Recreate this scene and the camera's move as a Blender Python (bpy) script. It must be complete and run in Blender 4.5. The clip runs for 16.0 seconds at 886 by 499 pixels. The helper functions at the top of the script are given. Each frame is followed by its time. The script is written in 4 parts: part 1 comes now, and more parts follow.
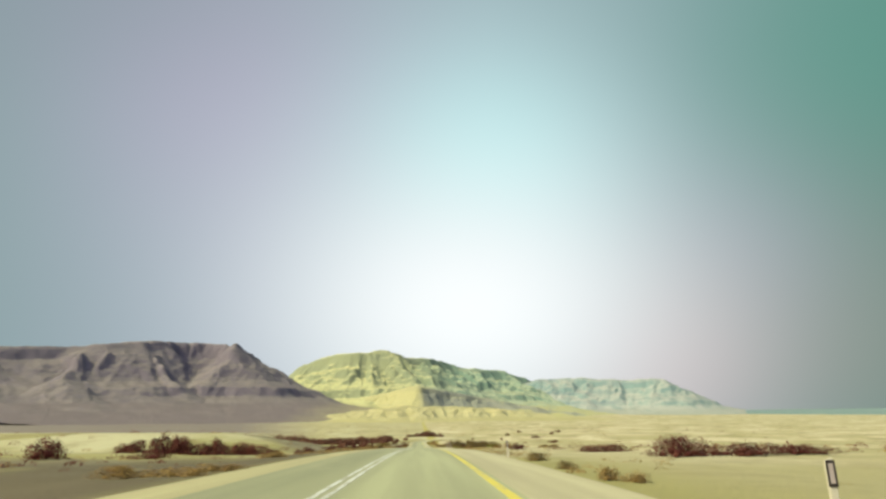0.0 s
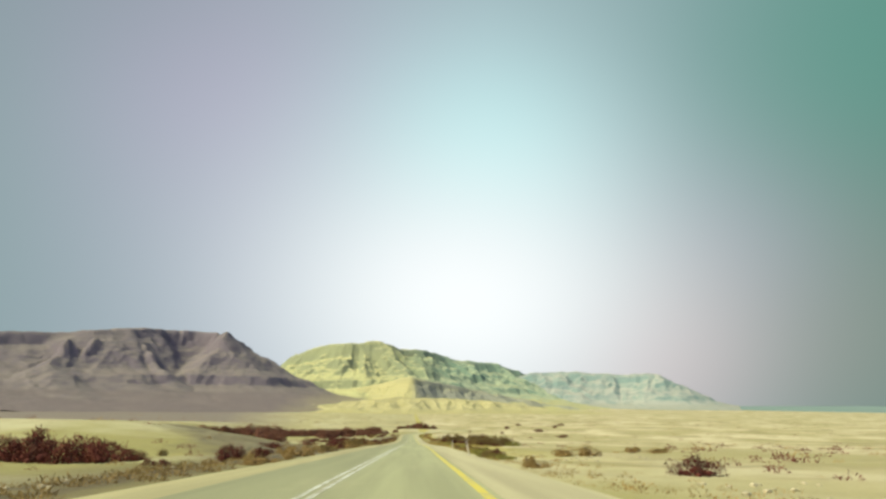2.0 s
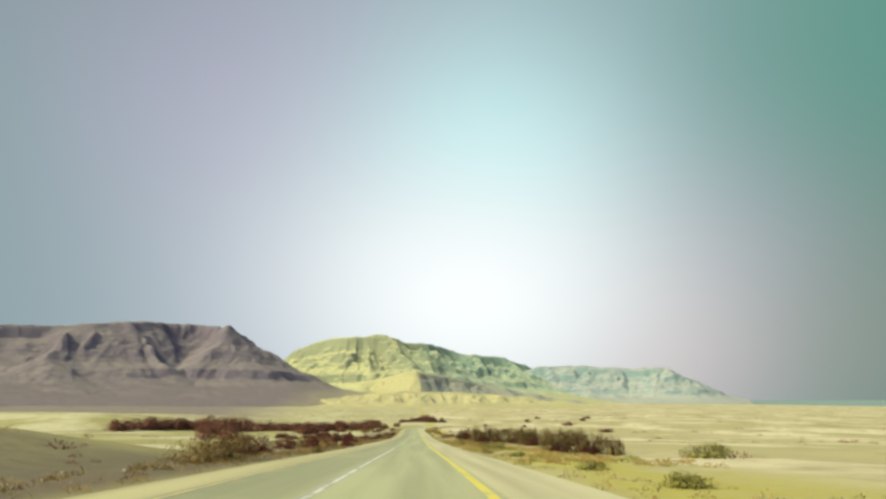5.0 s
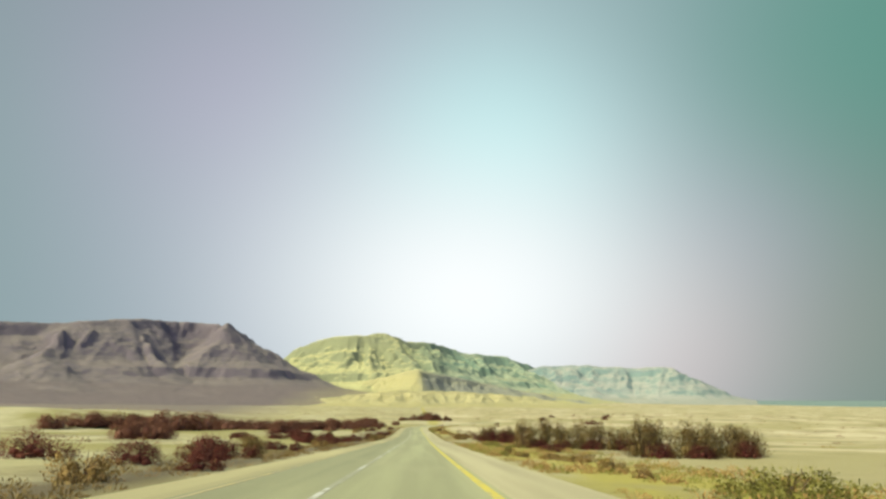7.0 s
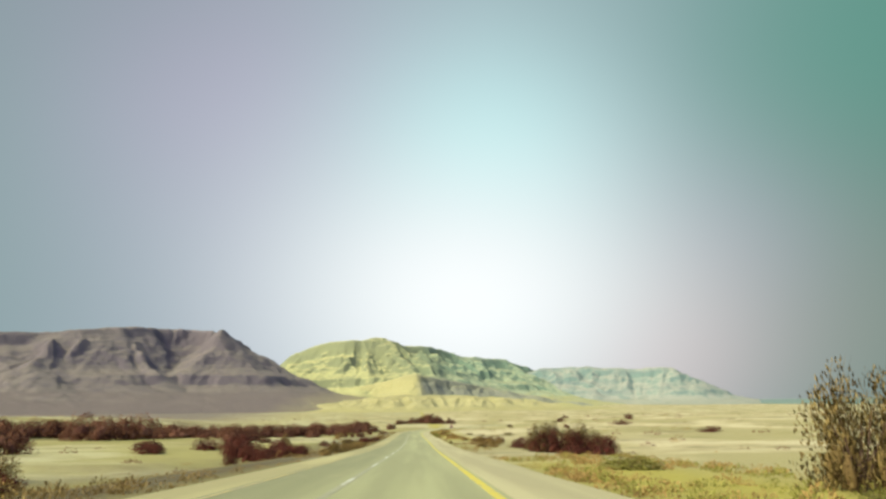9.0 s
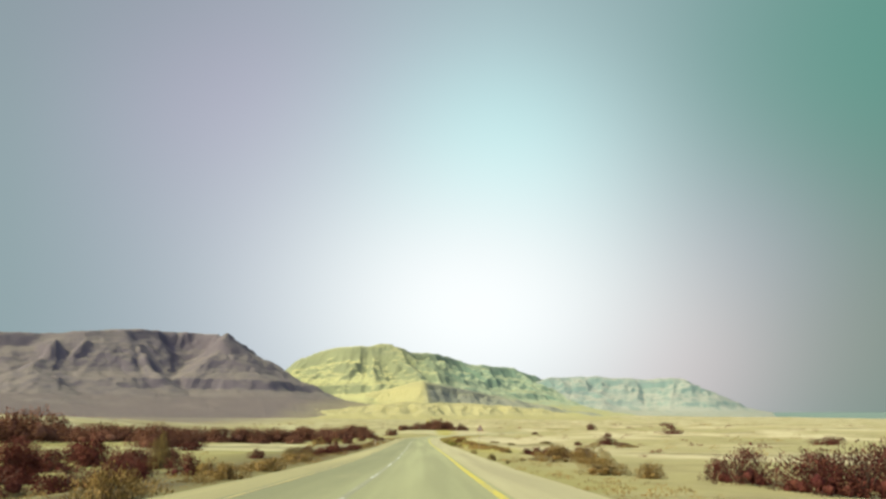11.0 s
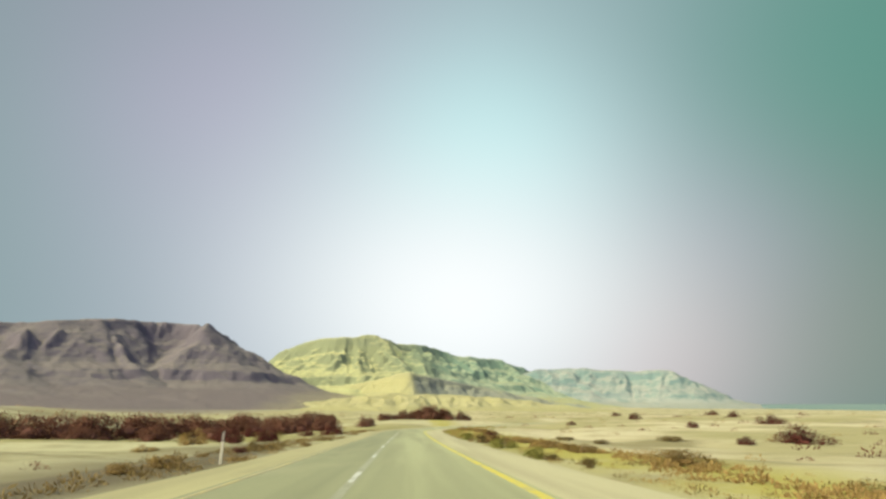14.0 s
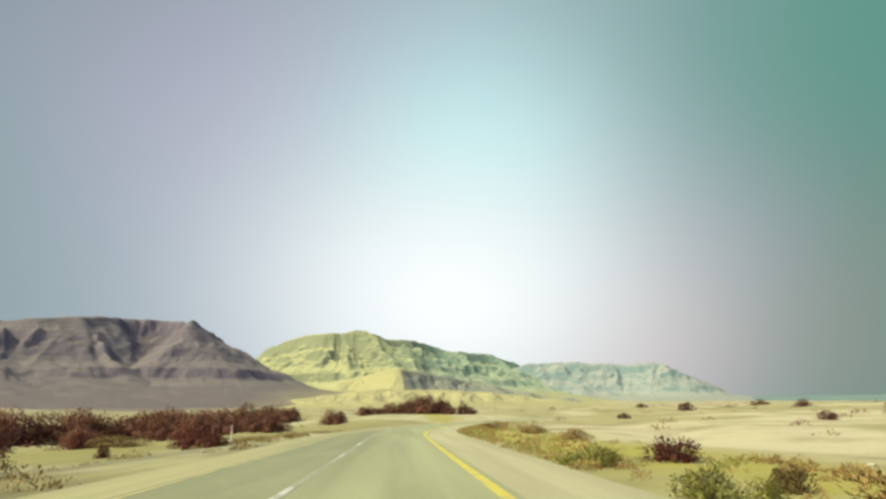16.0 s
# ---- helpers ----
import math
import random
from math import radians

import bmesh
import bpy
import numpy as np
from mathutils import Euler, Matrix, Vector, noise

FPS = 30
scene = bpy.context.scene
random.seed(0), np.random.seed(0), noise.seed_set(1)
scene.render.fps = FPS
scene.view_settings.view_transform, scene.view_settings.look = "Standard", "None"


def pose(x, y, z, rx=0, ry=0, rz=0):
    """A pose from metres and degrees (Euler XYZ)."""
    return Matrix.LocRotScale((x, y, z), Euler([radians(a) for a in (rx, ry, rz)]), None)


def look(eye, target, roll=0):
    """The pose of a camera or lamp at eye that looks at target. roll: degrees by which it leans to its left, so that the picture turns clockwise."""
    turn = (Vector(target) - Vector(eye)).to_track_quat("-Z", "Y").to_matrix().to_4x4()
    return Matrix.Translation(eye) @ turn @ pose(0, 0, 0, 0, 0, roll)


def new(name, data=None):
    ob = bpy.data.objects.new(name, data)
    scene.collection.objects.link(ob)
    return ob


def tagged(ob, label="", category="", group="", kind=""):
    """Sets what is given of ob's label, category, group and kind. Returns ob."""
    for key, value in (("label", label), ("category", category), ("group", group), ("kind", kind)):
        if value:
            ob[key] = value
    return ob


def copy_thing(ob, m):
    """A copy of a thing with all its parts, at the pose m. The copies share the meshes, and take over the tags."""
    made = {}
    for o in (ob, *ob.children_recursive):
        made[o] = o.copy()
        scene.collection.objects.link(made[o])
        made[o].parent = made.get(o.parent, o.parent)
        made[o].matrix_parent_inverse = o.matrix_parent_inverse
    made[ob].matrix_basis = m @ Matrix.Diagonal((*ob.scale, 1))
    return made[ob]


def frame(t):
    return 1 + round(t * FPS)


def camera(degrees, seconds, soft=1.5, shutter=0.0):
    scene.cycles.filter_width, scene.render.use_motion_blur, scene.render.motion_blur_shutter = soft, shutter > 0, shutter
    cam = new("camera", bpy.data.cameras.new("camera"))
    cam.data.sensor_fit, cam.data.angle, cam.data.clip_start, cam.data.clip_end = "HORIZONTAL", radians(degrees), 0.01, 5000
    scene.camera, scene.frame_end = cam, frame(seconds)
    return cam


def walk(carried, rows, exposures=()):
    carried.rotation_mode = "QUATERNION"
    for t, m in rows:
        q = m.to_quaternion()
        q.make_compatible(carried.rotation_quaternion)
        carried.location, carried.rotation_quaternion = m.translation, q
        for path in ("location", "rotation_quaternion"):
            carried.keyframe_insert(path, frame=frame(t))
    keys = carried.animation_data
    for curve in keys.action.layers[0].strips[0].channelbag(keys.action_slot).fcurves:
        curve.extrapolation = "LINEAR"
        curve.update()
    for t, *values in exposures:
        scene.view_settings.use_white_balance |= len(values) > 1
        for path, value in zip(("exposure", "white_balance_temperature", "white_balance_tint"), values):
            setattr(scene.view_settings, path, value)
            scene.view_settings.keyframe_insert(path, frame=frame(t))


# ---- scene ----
# A drive along a desert road towards a range of flat-topped cliffs.
cam = camera(70, 16.0, soft=2.7)
# seconds, x, y, z, yaw, pitch, lean to the right
PATH = [
    (0, 0.01, 0.0, 1.15, -2.01, 16.54, 0.15),
    (0.5, 0.13, 12.0, 1.25, -2.19, 16.43, 0.01),
    (1, 0.25, 24.0, 1.33, -2.24, 16.63, -0.17),
    (1.5, 0.36, 36.0, 1.36, -2.56, 16.16, -0.13),
    (2, 0.48, 48.0, 1.33, -2.48, 15.89, -0.62),
    (2.5, 0.60, 60.0, 1.23, -2.31, 16.17, -0.64),
    (3, 0.71, 72.0, 1.09, -2.25, 15.83, -0.58),
    (3.5, 0.81, 84.0, 0.94, -2.22, 15.84, -0.36),
    (4, 0.90, 96.0, 0.80, -2.19, 15.73, -0.28),
    (6.5, 0.69, 156.0, -0.04, -1.76, 15.26, -1.06),
    (7, 0.63, 168.0, -0.27, -1.86, 15.45, -0.73),
    (7.5, 0.57, 180.0, -0.48, -2.07, 15.81, -0.34),
    (8, 0.50, 192.0, -0.66, -2.35, 15.83, 0.19),
    (10.5, 0.49, 252.0, -1.41, -1.60, 16.25, -0.26),
    (11, 0.34, 264.0, -1.55, -1.42, 16.58, -0.63),
    (11.5, 0.17, 276.0, -1.66, -1.38, 16.84, -0.53),
    (12, -0.02, 288.0, -1.74, -1.56, 16.87, -0.20),
    (12.5, -0.26, 300.0, -1.77, -1.78, 16.57, -0.08),
    (13, -0.42, 312.0, -1.75, -2.06, 16.69, -0.15),
    (13.5, -0.50, 324.0, -1.70, -2.38, 16.27, -0.46),
    (14, -0.60, 336.0, -1.65, -2.69, 15.96, -0.55),
    (14.5, -0.57, 348.0, -1.59, -2.85, 16.19, -0.44),
    (15, -0.54, 360.0, -1.51, -3.04, 16.59, -0.08),
    (15.5, -0.45, 372.0, -1.41, -3.30, 16.15, 0.11),
    (16, -0.31, 384.0, -1.31, -3.75, 15.60, 0.18),
]
walk(cam, [(t, pose(x, y, z, 90 + pitch, 0, yaw) @ pose(0, 0, 0, 0, 0, -lean)) for t, x, y, z, yaw, pitch, lean in PATH],
     exposures=[(0, 0.8), (16, 0.8)])

# ---- world, sun ----
EXPOSURE = 0.8
GAIN = 2 ** -EXPOSURE
world = bpy.data.worlds.new("desert_sky")
scene.world = world
world.use_nodes = True
wt = world.node_tree
wt.nodes.clear()


def wnode(kind):
    return wt.nodes.new(kind)


def wmath(op, a, b=None, clamp=False):
    n = wnode("ShaderNodeMath")
    n.operation, n.use_clamp = op, clamp
    for i, v in enumerate((a, b)):
        if v is None:
            continue
        if isinstance(v, (int, float)):
            n.inputs[i].default_value = v
        else:
            wt.links.new(v, n.inputs[i])
    return n.outputs[0]


def wdot(vec, axis):
    n = wnode("ShaderNodeVectorMath")
    n.operation = "DOT_PRODUCT"
    wt.links.new(vec, n.inputs[0])
    n.inputs[1].default_value = axis
    return n.outputs["Value"]


def wmix(fac, a, b, mode="MIX"):
    n = wnode("ShaderNodeMix")
    n.data_type, n.blend_type = "RGBA", mode
    for sock, v in ((n.inputs[0], fac), (n.inputs[6], a), (n.inputs[7], b)):
        if isinstance(v, (int, float)):
            sock.default_value = v
        elif isinstance(v, tuple):
            sock.default_value = (*v, 1)
        else:
            wt.links.new(v, sock)
    return n.outputs[2]


SUN_TO = Vector((-0.66, -0.34, 0.67)).normalized()
sky = wnode("ShaderNodeTexSky")
sky.sky_type, sky.sun_disc, sky.dust_density = "NISHITA", False, 4.0
sky.sun_elevation, sky.sun_rotation = math.asin(SUN_TO.z), math.atan2(SUN_TO.x, SUN_TO.y)
sky_dim = wmix(1.0, sky.outputs[0], (0.14, 0.14, 0.14), "MULTIPLY")
# haze ahead: a wide pale glow over the road, lavender to one side and blue-green to the other
axis = pose(0, 0, 0, 106.1, 0, -2.1)
side, up, ahead = (tuple((axis.to_3x3() @ Vector(v))) for v in ((1, 0, 0), (0, 1, 0), (0, 0, -1)))
direction = wnode("ShaderNodeTexCoord").outputs["Generated"]
depth = wmath("MAXIMUM", wdot(direction, ahead), 0.05)
u = wmath("DIVIDE", wdot(direction, side), depth)
v = wmath("DIVIDE", wdot(direction, up), depth)


def lobe(u0, v0, su, sv):
    a = wmath("POWER", wmath("ABSOLUTE", wmath("DIVIDE", wmath("SUBTRACT", u, u0), su)), 2.0)
    b = wmath("POWER", wmath("ABSOLUTE", wmath("DIVIDE", wmath("SUBTRACT", v, v0), sv)), 2.0)
    return wmath("EXPONENT", wmath("MULTIPLY", wmath("ADD", a, b), -1.0))


across = wnode("ShaderNodeValToRGB")
wt.links.new(wmath("ADD", wmath("MULTIPLY", u, 0.5 / 0.7), 0.5, True), across.inputs[0])
ramp = across.color_ramp
ramp.elements[0].position, ramp.elements[0].color = 0.0, (0.283, 0.370, 0.386, 1)
ramp.elements[1].position, ramp.elements[1].color = 1.0, (0.157, 0.263, 0.234, 1)
for at_, col in ((0.28, (0.355, 0.41, 0.465, 1)), (0.55, (0.34, 0.46, 0.48, 1)), (0.8, (0.20, 0.33, 0.32, 1))):
    e = ramp.elements.new(at_)
    e.color = col
haze = across.outputs[0]
haze = wmix(wmath("MULTIPLY", lobe(-0.32, 0.26, 0.26, 0.24), 0.7), haze, (0.43, 0.387, 0.512))
haze = wmix(wmath("MULTIPLY", lobe(0.68, 0.34, 0.32, 0.30), 0.75), haze, (0.11, 0.32, 0.25))
haze = wmix(wmath("MULTIPLY", lobe(-0.5, 0.46, 0.5, 0.2), 0.55), haze, (0.27, 0.30, 0.35))
haze = wmix(wmath("MULTIPLY", lobe(0.2, 0.5, 0.3, 0.16), 0.5), haze, (0.27, 0.40, 0.41))
haze = wmix(wmath("MULTIPLY", lobe(0.0, 0.02, 0.44, 0.40), 0.5), haze, (0.62, 0.68, 0.74))
haze = wmix(wmath("MULTIPLY", lobe(0.66, -0.14, 0.24, 0.22), 0.75), haze, (0.255, 0.30, 0.255))
haze = wmix(wmath("MULTIPLY", lobe(0.42, 0.0, 0.20, 0.14), 0.5), haze, (0.35, 0.375, 0.435))
haze = wmix(wmath("MULTIPLY", lobe(0.33, -0.18, 0.22, 0.17), 0.85), haze, (0.53, 0.435, 0.43))
haze = wmix(wmath("MULTIPLY", lobe(0.078, 0.13, 0.20, 0.19), 0.78), haze, (0.54, 0.875, 0.865))
haze = wmix(lobe(0.04, -0.09, 0.315, 0.22), haze, (1.0, 1.01, 1.0))
haze = wmix(1.0, haze, (0.97 * GAIN, GAIN, 1.015 * GAIN), "MULTIPLY")
front = wnode("ShaderNodeMapRange")
front.interpolation_type = "SMOOTHSTEP"
wt.links.new(wdot(direction, ahead), front.inputs[0])
front.inputs[1].default_value, front.inputs[2].default_value = 0.1, 0.65
background = wnode("ShaderNodeBackground")
wt.links.new(wmix(front.outputs[0], sky_dim, haze), background.inputs[0])
wt.links.new(background.outputs[0], wnode("ShaderNodeOutputWorld").inputs[0])

sun = new("sun", bpy.data.lights.new("sun", "SUN"))
sun.data.energy, sun.data.angle, sun.data.color = 2.3, radians(0.6), (0.925, 0.955, 0.515)
sun.matrix_world = look(SUN_TO * 100, (0, 0, 0))

# ---- materials ----


class Mat:
    """A node material under construction."""

    def __init__(self, name, rough=0.9, metal=0.0, spec=0.3):
        self.m = bpy.data.materials.new(name)
        self.m.use_nodes = True
        self.t = self.m.node_tree
        self.b = self.t.nodes["Principled BSDF"]
        self.b.inputs["Roughness"].default_value = rough
        self.b.inputs["Metallic"].default_value = metal
        self.b.inputs["Specular IOR Level"].default_value = spec
        self.where = self.t.nodes.new("ShaderNodeTexCoord").outputs["Object"]

    def noise(self, scale, detail=6, rough=0.6, stretch=(1, 1, 1), kind="FBM"):
        mp = self.t.nodes.new("ShaderNodeMapping")
        mp.inputs["Scale"].default_value = stretch
        self.t.links.new(self.where, mp.inputs[0])
        n = self.t.nodes.new("ShaderNodeTexNoise")
        n.noise_type = kind
        n.inputs["Scale"].default_value, n.inputs["Detail"].default_value, n.inputs["Roughness"].default_value = scale, detail, rough
        self.t.links.new(mp.outputs[0], n.inputs["Vector"])
        return n.outputs[0]

    def fit(self, x, lo, hi, a=0.0, b=1.0):
        n = self.t.nodes.new("ShaderNodeMapRange")
        self.t.links.new(x, n.inputs[0])
        for i, val in enumerate((lo, hi, a, b)):
            n.inputs[i + 1].default_value = val
        return n.outputs[0]

    def math(self, op, a, b):
        n = self.t.nodes.new("ShaderNodeMath")
        n.operation = op
        for i, val in enumerate((a, b)):
            if isinstance(val, (int, float)):
                n.inputs[i].default_value = val
            else:
                self.t.links.new(val, n.inputs[i])
        return n.outputs[0]

    def mix(self, fac, a, b, mode="MIX"):
        n = self.t.nodes.new("ShaderNodeMix")
        n.data_type, n.blend_type = "RGBA", mode
        for sock, val in ((n.inputs[0], fac), (n.inputs[6], a), (n.inputs[7], b)):
            if isinstance(val, (int, float)):
                sock.default_value = val
            elif isinstance(val, tuple):
                sock.default_value = (*val, 1)
            else:
                self.t.links.new(val, sock)
        return n.outputs[2]

    def split(self, what):
        n = self.t.nodes.new("ShaderNodeSeparateXYZ")
        self.t.links.new(what, n.inputs[0])
        return n.outputs

    def normal(self):
        return self.t.nodes.new("ShaderNodeNewGeometry").outputs["Normal"]

    def random(self):
        return self.t.nodes.new("ShaderNodeObjectInfo").outputs["Random"]

    def island(self):
        return self.t.nodes.new("ShaderNodeNewGeometry").outputs["Random Per Island"]

    def colour(self, c):
        if isinstance(c, tuple):
            self.b.inputs["Base Color"].default_value = (*c, 1)
        else:
            self.t.links.new(c, self.b.inputs["Base Color"])
        return self

    def rough(self, x):
        self.t.links.new(x, self.b.inputs["Roughness"])
        return self

    def bump(self, height, strength=0.5, distance=0.05):
        n = self.t.nodes.new("ShaderNodeBump")
        n.inputs["Strength"].default_value, n.inputs["Distance"].default_value = strength, distance
        self.t.links.new(height, n.inputs["Height"])
        self.t.links.new(n.outputs[0], self.b.inputs["Normal"])
        return self


def sand_material():
    k = Mat("desert_sand", 0.95)
    broad, mid, fine = k.noise(0.012, 5), k.noise(0.16, 7, 0.65), k.noise(5.0, 4, 0.7)
    x, y = k.split(k.where)[0], k.split(k.where)[1]
    plain_ = k.mix(k.fit(broad, 0.36, 0.64), (0.205, 0.185, 0.062), (0.275, 0.25, 0.095))
    # pale salty flats between darker gravel washes, drawn out across the plain
    flats = k.fit(k.noise(0.02, 5, 0.6, (0.9, 0.9, 1)), 0.47, 0.57)
    cream = k.math("MULTIPLY", k.math("MAXIMUM", k.fit(x, 5.0, 9.0), k.fit(y, 430.0, 520.0)), k.fit(k.noise(0.03, 5, 0.6), 0.3, 0.6, 0.55, 1.0))
    plain_ = k.mix(cream, plain_, (0.292, 0.258, 0.126))
    c = k.mix(k.math("MULTIPLY", flats, 0.9), plain_, k.mix(k.fit(x, 0.0, 20.0), (0.37, 0.345, 0.205), (0.45, 0.39, 0.245)))
    washes = k.fit(k.noise(0.035, 7, 0.7, (0.9, 1.0, 1)), 0.53, 0.63, 0, 0.8)
    c = k.mix(washes, c, (0.165, 0.138, 0.062))
    c = k.mix(k.fit(mid, 0.52, 0.68, 0, 0.6), c, (0.20, 0.168, 0.078))
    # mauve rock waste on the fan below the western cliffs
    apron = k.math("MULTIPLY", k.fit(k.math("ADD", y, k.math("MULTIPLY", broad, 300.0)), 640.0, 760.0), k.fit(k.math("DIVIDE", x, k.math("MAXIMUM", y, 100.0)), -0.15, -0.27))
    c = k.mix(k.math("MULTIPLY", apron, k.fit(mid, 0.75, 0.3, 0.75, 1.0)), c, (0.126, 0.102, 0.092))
    # plant litter on the low ground and the near slope west of the road
    west = k.math("MULTIPLY", k.fit(x, -4.5, -7.0), k.math("MAXIMUM", k.math("MULTIPLY", k.fit(x, -75.0, -45.0), k.fit(y, 88.0, 58.0)), k.fit(x, -22.0, -12.0)))
    litter = k.math("MULTIPLY", k.fit(k.noise(0.09, 6, 0.65, (1, 0.3, 1)), 0.31, 0.46), k.math("MULTIPLY", west, k.fit(y, 440.0, 400.0)))
    c = k.mix(k.math("MULTIPLY", litter, 0.9), c, (0.072, 0.054, 0.030))
    # a bank of dark gravel that runs out from the road on to the rise
    reach = k.math("ADD", k.math("ADD", x, k.math("MULTIPLY", y, 0.45)), k.math("MULTIPLY", k.math("SUBTRACT", k.noise(0.12, 5, 0.65), 0.5), 22.0))
    bank = k.math("MULTIPLY", k.math("MULTIPLY", k.fit(reach, 29.0, 35.0), k.fit(x, -5.6, -7.2)), k.math("MULTIPLY", k.fit(y, 70.0, 95.0), k.fit(y, 186.0, 164.0)))
    c = k.mix(k.math("MULTIPLY", bank, k.fit(k.noise(0.5, 6, 0.7), 0.35, 0.6, 0.95, 0.6)), c, (0.092, 0.072, 0.044))
    cover = k.math("MULTIPLY", k.math("MULTIPLY", k.fit(x, 4.2, 6.0), k.fit(x, 15.0, 9.0)), k.math("MULTIPLY", k.math("MULTIPLY", k.fit(y, 60.0, 130.0), k.math("MAXIMUM", k.fit(y, 262.0, 240.0), k.fit(y, 318.0, 348.0))), k.fit(k.noise(0.22, 5, 0.6, (1, 0.4, 1)), 0.32, 0.48)))
    c = k.mix(k.math("MULTIPLY", cover, 0.92), c, (0.295, 0.26, 0.05))
    c = k.mix(k.fit(fine, 0.56, 0.72, 0, 0.5), c, (0.165, 0.13, 0.075))
    return k.colour(c).bump(k.math("ADD", k.math("MULTIPLY", mid, 2.0), fine), 0.8, 0.12).m


def asphalt_material(name, tone, dirt, lane_dim=0.0):
    """The last argument darkens the western lane's colour, for its weaker reflected light."""
    k = Mat(name, 0.85, spec=0.35)
    streak, blot, grain = k.noise(0.9, 4, 0.5, (1, 0.03, 1)), k.noise(0.35, 6, 0.65, (1, 0.3, 1)), k.noise(40, 3, 0.7)
    c = k.mix(k.fit(streak, 0.4, 0.62), tone, tuple(a * 1.3 for a in tone))
    c = k.mix(k.fit(k.split(k.where)[0], -0.9, -2.4, 0, lane_dim), c, tuple(a * 0.62 for a in tone))
    c = k.mix(k.fit(blot, 0.55, 0.75, 0, 0.7), c, dirt)
    c = k.mix(k.fit(grain, 0.5, 0.75, 0, 0.5), c, tuple(a * 0.6 for a in tone))
    return k.colour(c).bump(grain, 0.4, 0.01).m


def paint_material(name, tone, worn, under):
    k = Mat(name, 0.7)
    c = k.mix(k.fit(k.noise(3.0, 6, 0.7, (1, 0.25, 1)), worn, worn + 0.12), tone, under)
    return k.colour(c).m


def rock_material(name, cliff, talus, fan, dark, east=None, split=(-150.0, 250.0)):
    """Bare rock: dark cliffs and ledges, paler talus, a smooth fan. east: tones past a line in x; on mesa and bench
    they carry shade and haze.
    """
    k = Mat(name, 0.95)
    nz = k.split(k.normal())[2]
    gully, speck = k.noise(0.008, 8, 0.6), k.noise(0.05, 6, 0.7)
    bands = k.noise(0.035, 4, 0.5, (0.05, 0.05, 1))
    wash = k.noise(0.02, 6, 0.65, (1, 0.5, 0.35))
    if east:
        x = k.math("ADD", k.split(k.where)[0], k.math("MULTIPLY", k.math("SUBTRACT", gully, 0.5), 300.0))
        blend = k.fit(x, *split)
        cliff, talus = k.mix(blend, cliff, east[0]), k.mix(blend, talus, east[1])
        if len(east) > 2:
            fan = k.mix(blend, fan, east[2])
    steep = k.fit(k.math("ADD", nz, k.math("MULTIPLY", k.math("SUBTRACT", speck, 0.5), 0.3)), 0.70, 0.90)
    flat = k.fit(k.math("ADD", nz, k.math("MULTIPLY", k.math("SUBTRACT", gully, 0.5), 0.05)), 0.945, 0.985)
    c = k.mix(steep, cliff, talus)
    c = k.mix(k.fit(wash, 0.50, 0.62, 0, 0.65), c, cliff)
    c = k.mix(k.fit(bands, 0.52, 0.64, 0, 0.3), c, dark)
    c = k.mix(k.math("MULTIPLY", flat, 0.85), c, fan)
    c = k.mix(k.fit(speck, 0.55, 0.75, 0, 0.4), c, dark)
    return k.colour(c).bump(k.math("ADD", gully, speck), 0.8, 9.0).m


def leaf_material(name, dark, light):
    k = Mat(name, 0.85, spec=0.15)
    c = k.mix(k.island(), dark, light)
    c = k.mix(k.fit(k.random(), 0, 1, 0, 0.4), c, tuple(a * 0.65 for a in dark))
    k.colour(c)
    thin, both = k.t.nodes.new("ShaderNodeBsdfTranslucent"), k.t.nodes.new("ShaderNodeMixShader")
    k.t.links.new(c, thin.inputs[0])
    both.inputs[0].default_value = 0.25
    k.t.links.new(k.b.outputs[0], both.inputs[1])
    k.t.links.new(thin.outputs[0], both.inputs[2])
    k.t.links.new(both.outputs[0], k.t.nodes["Material Output"].inputs[0])
    return k.m


def plain_material(name, tone, rough=0.6, metal=0.0, wear=0.35):
    k = Mat(name, rough, metal)
    c = k.mix(k.fit(k.noise(9.0, 6, 0.7), 0.5, 0.75, 0, wear), tone, tuple(a * 0.45 for a in tone))
    return k.colour(c).m


SAND = sand_material()
ASPHALT = asphalt_material("worn_asphalt", (0.222, 0.225, 0.122), (0.285, 0.273, 0.155), 0.5)
SHOULDER = asphalt_material("dusty_shoulder", (0.285, 0.258, 0.150), (0.34, 0.312, 0.180))
GRAVEL = asphalt_material("gravel_edge", (0.265, 0.24, 0.12), (0.22, 0.19, 0.10))
WHITE_LINE = paint_material("white_road_paint", (0.45, 0.45, 0.39), 0.47, (0.25, 0.24, 0.17))
OLD_LINE = paint_material("ghost_of_old_paint", (0.245, 0.245, 0.165), 0.46, (0.21, 0.21, 0.135))
YELLOW_LINE = paint_material("yellow_road_paint", (0.45, 0.375, 0.05), 0.50, (0.33, 0.29, 0.11))
FADED_LINE = paint_material("faded_yellow_paint", (0.40, 0.33, 0.14), 0.46, (0.28, 0.25, 0.15))
# cliff and dark tones are lifted in place of unmodelled haze
ROCK_LEFT = rock_material("hazed_mauve_rock", (0.116, 0.096, 0.112), (0.160, 0.136, 0.125), (0.120, 0.095, 0.094), (0.100, 0.083, 0.097),
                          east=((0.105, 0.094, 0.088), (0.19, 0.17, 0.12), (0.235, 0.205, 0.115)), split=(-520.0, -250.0))
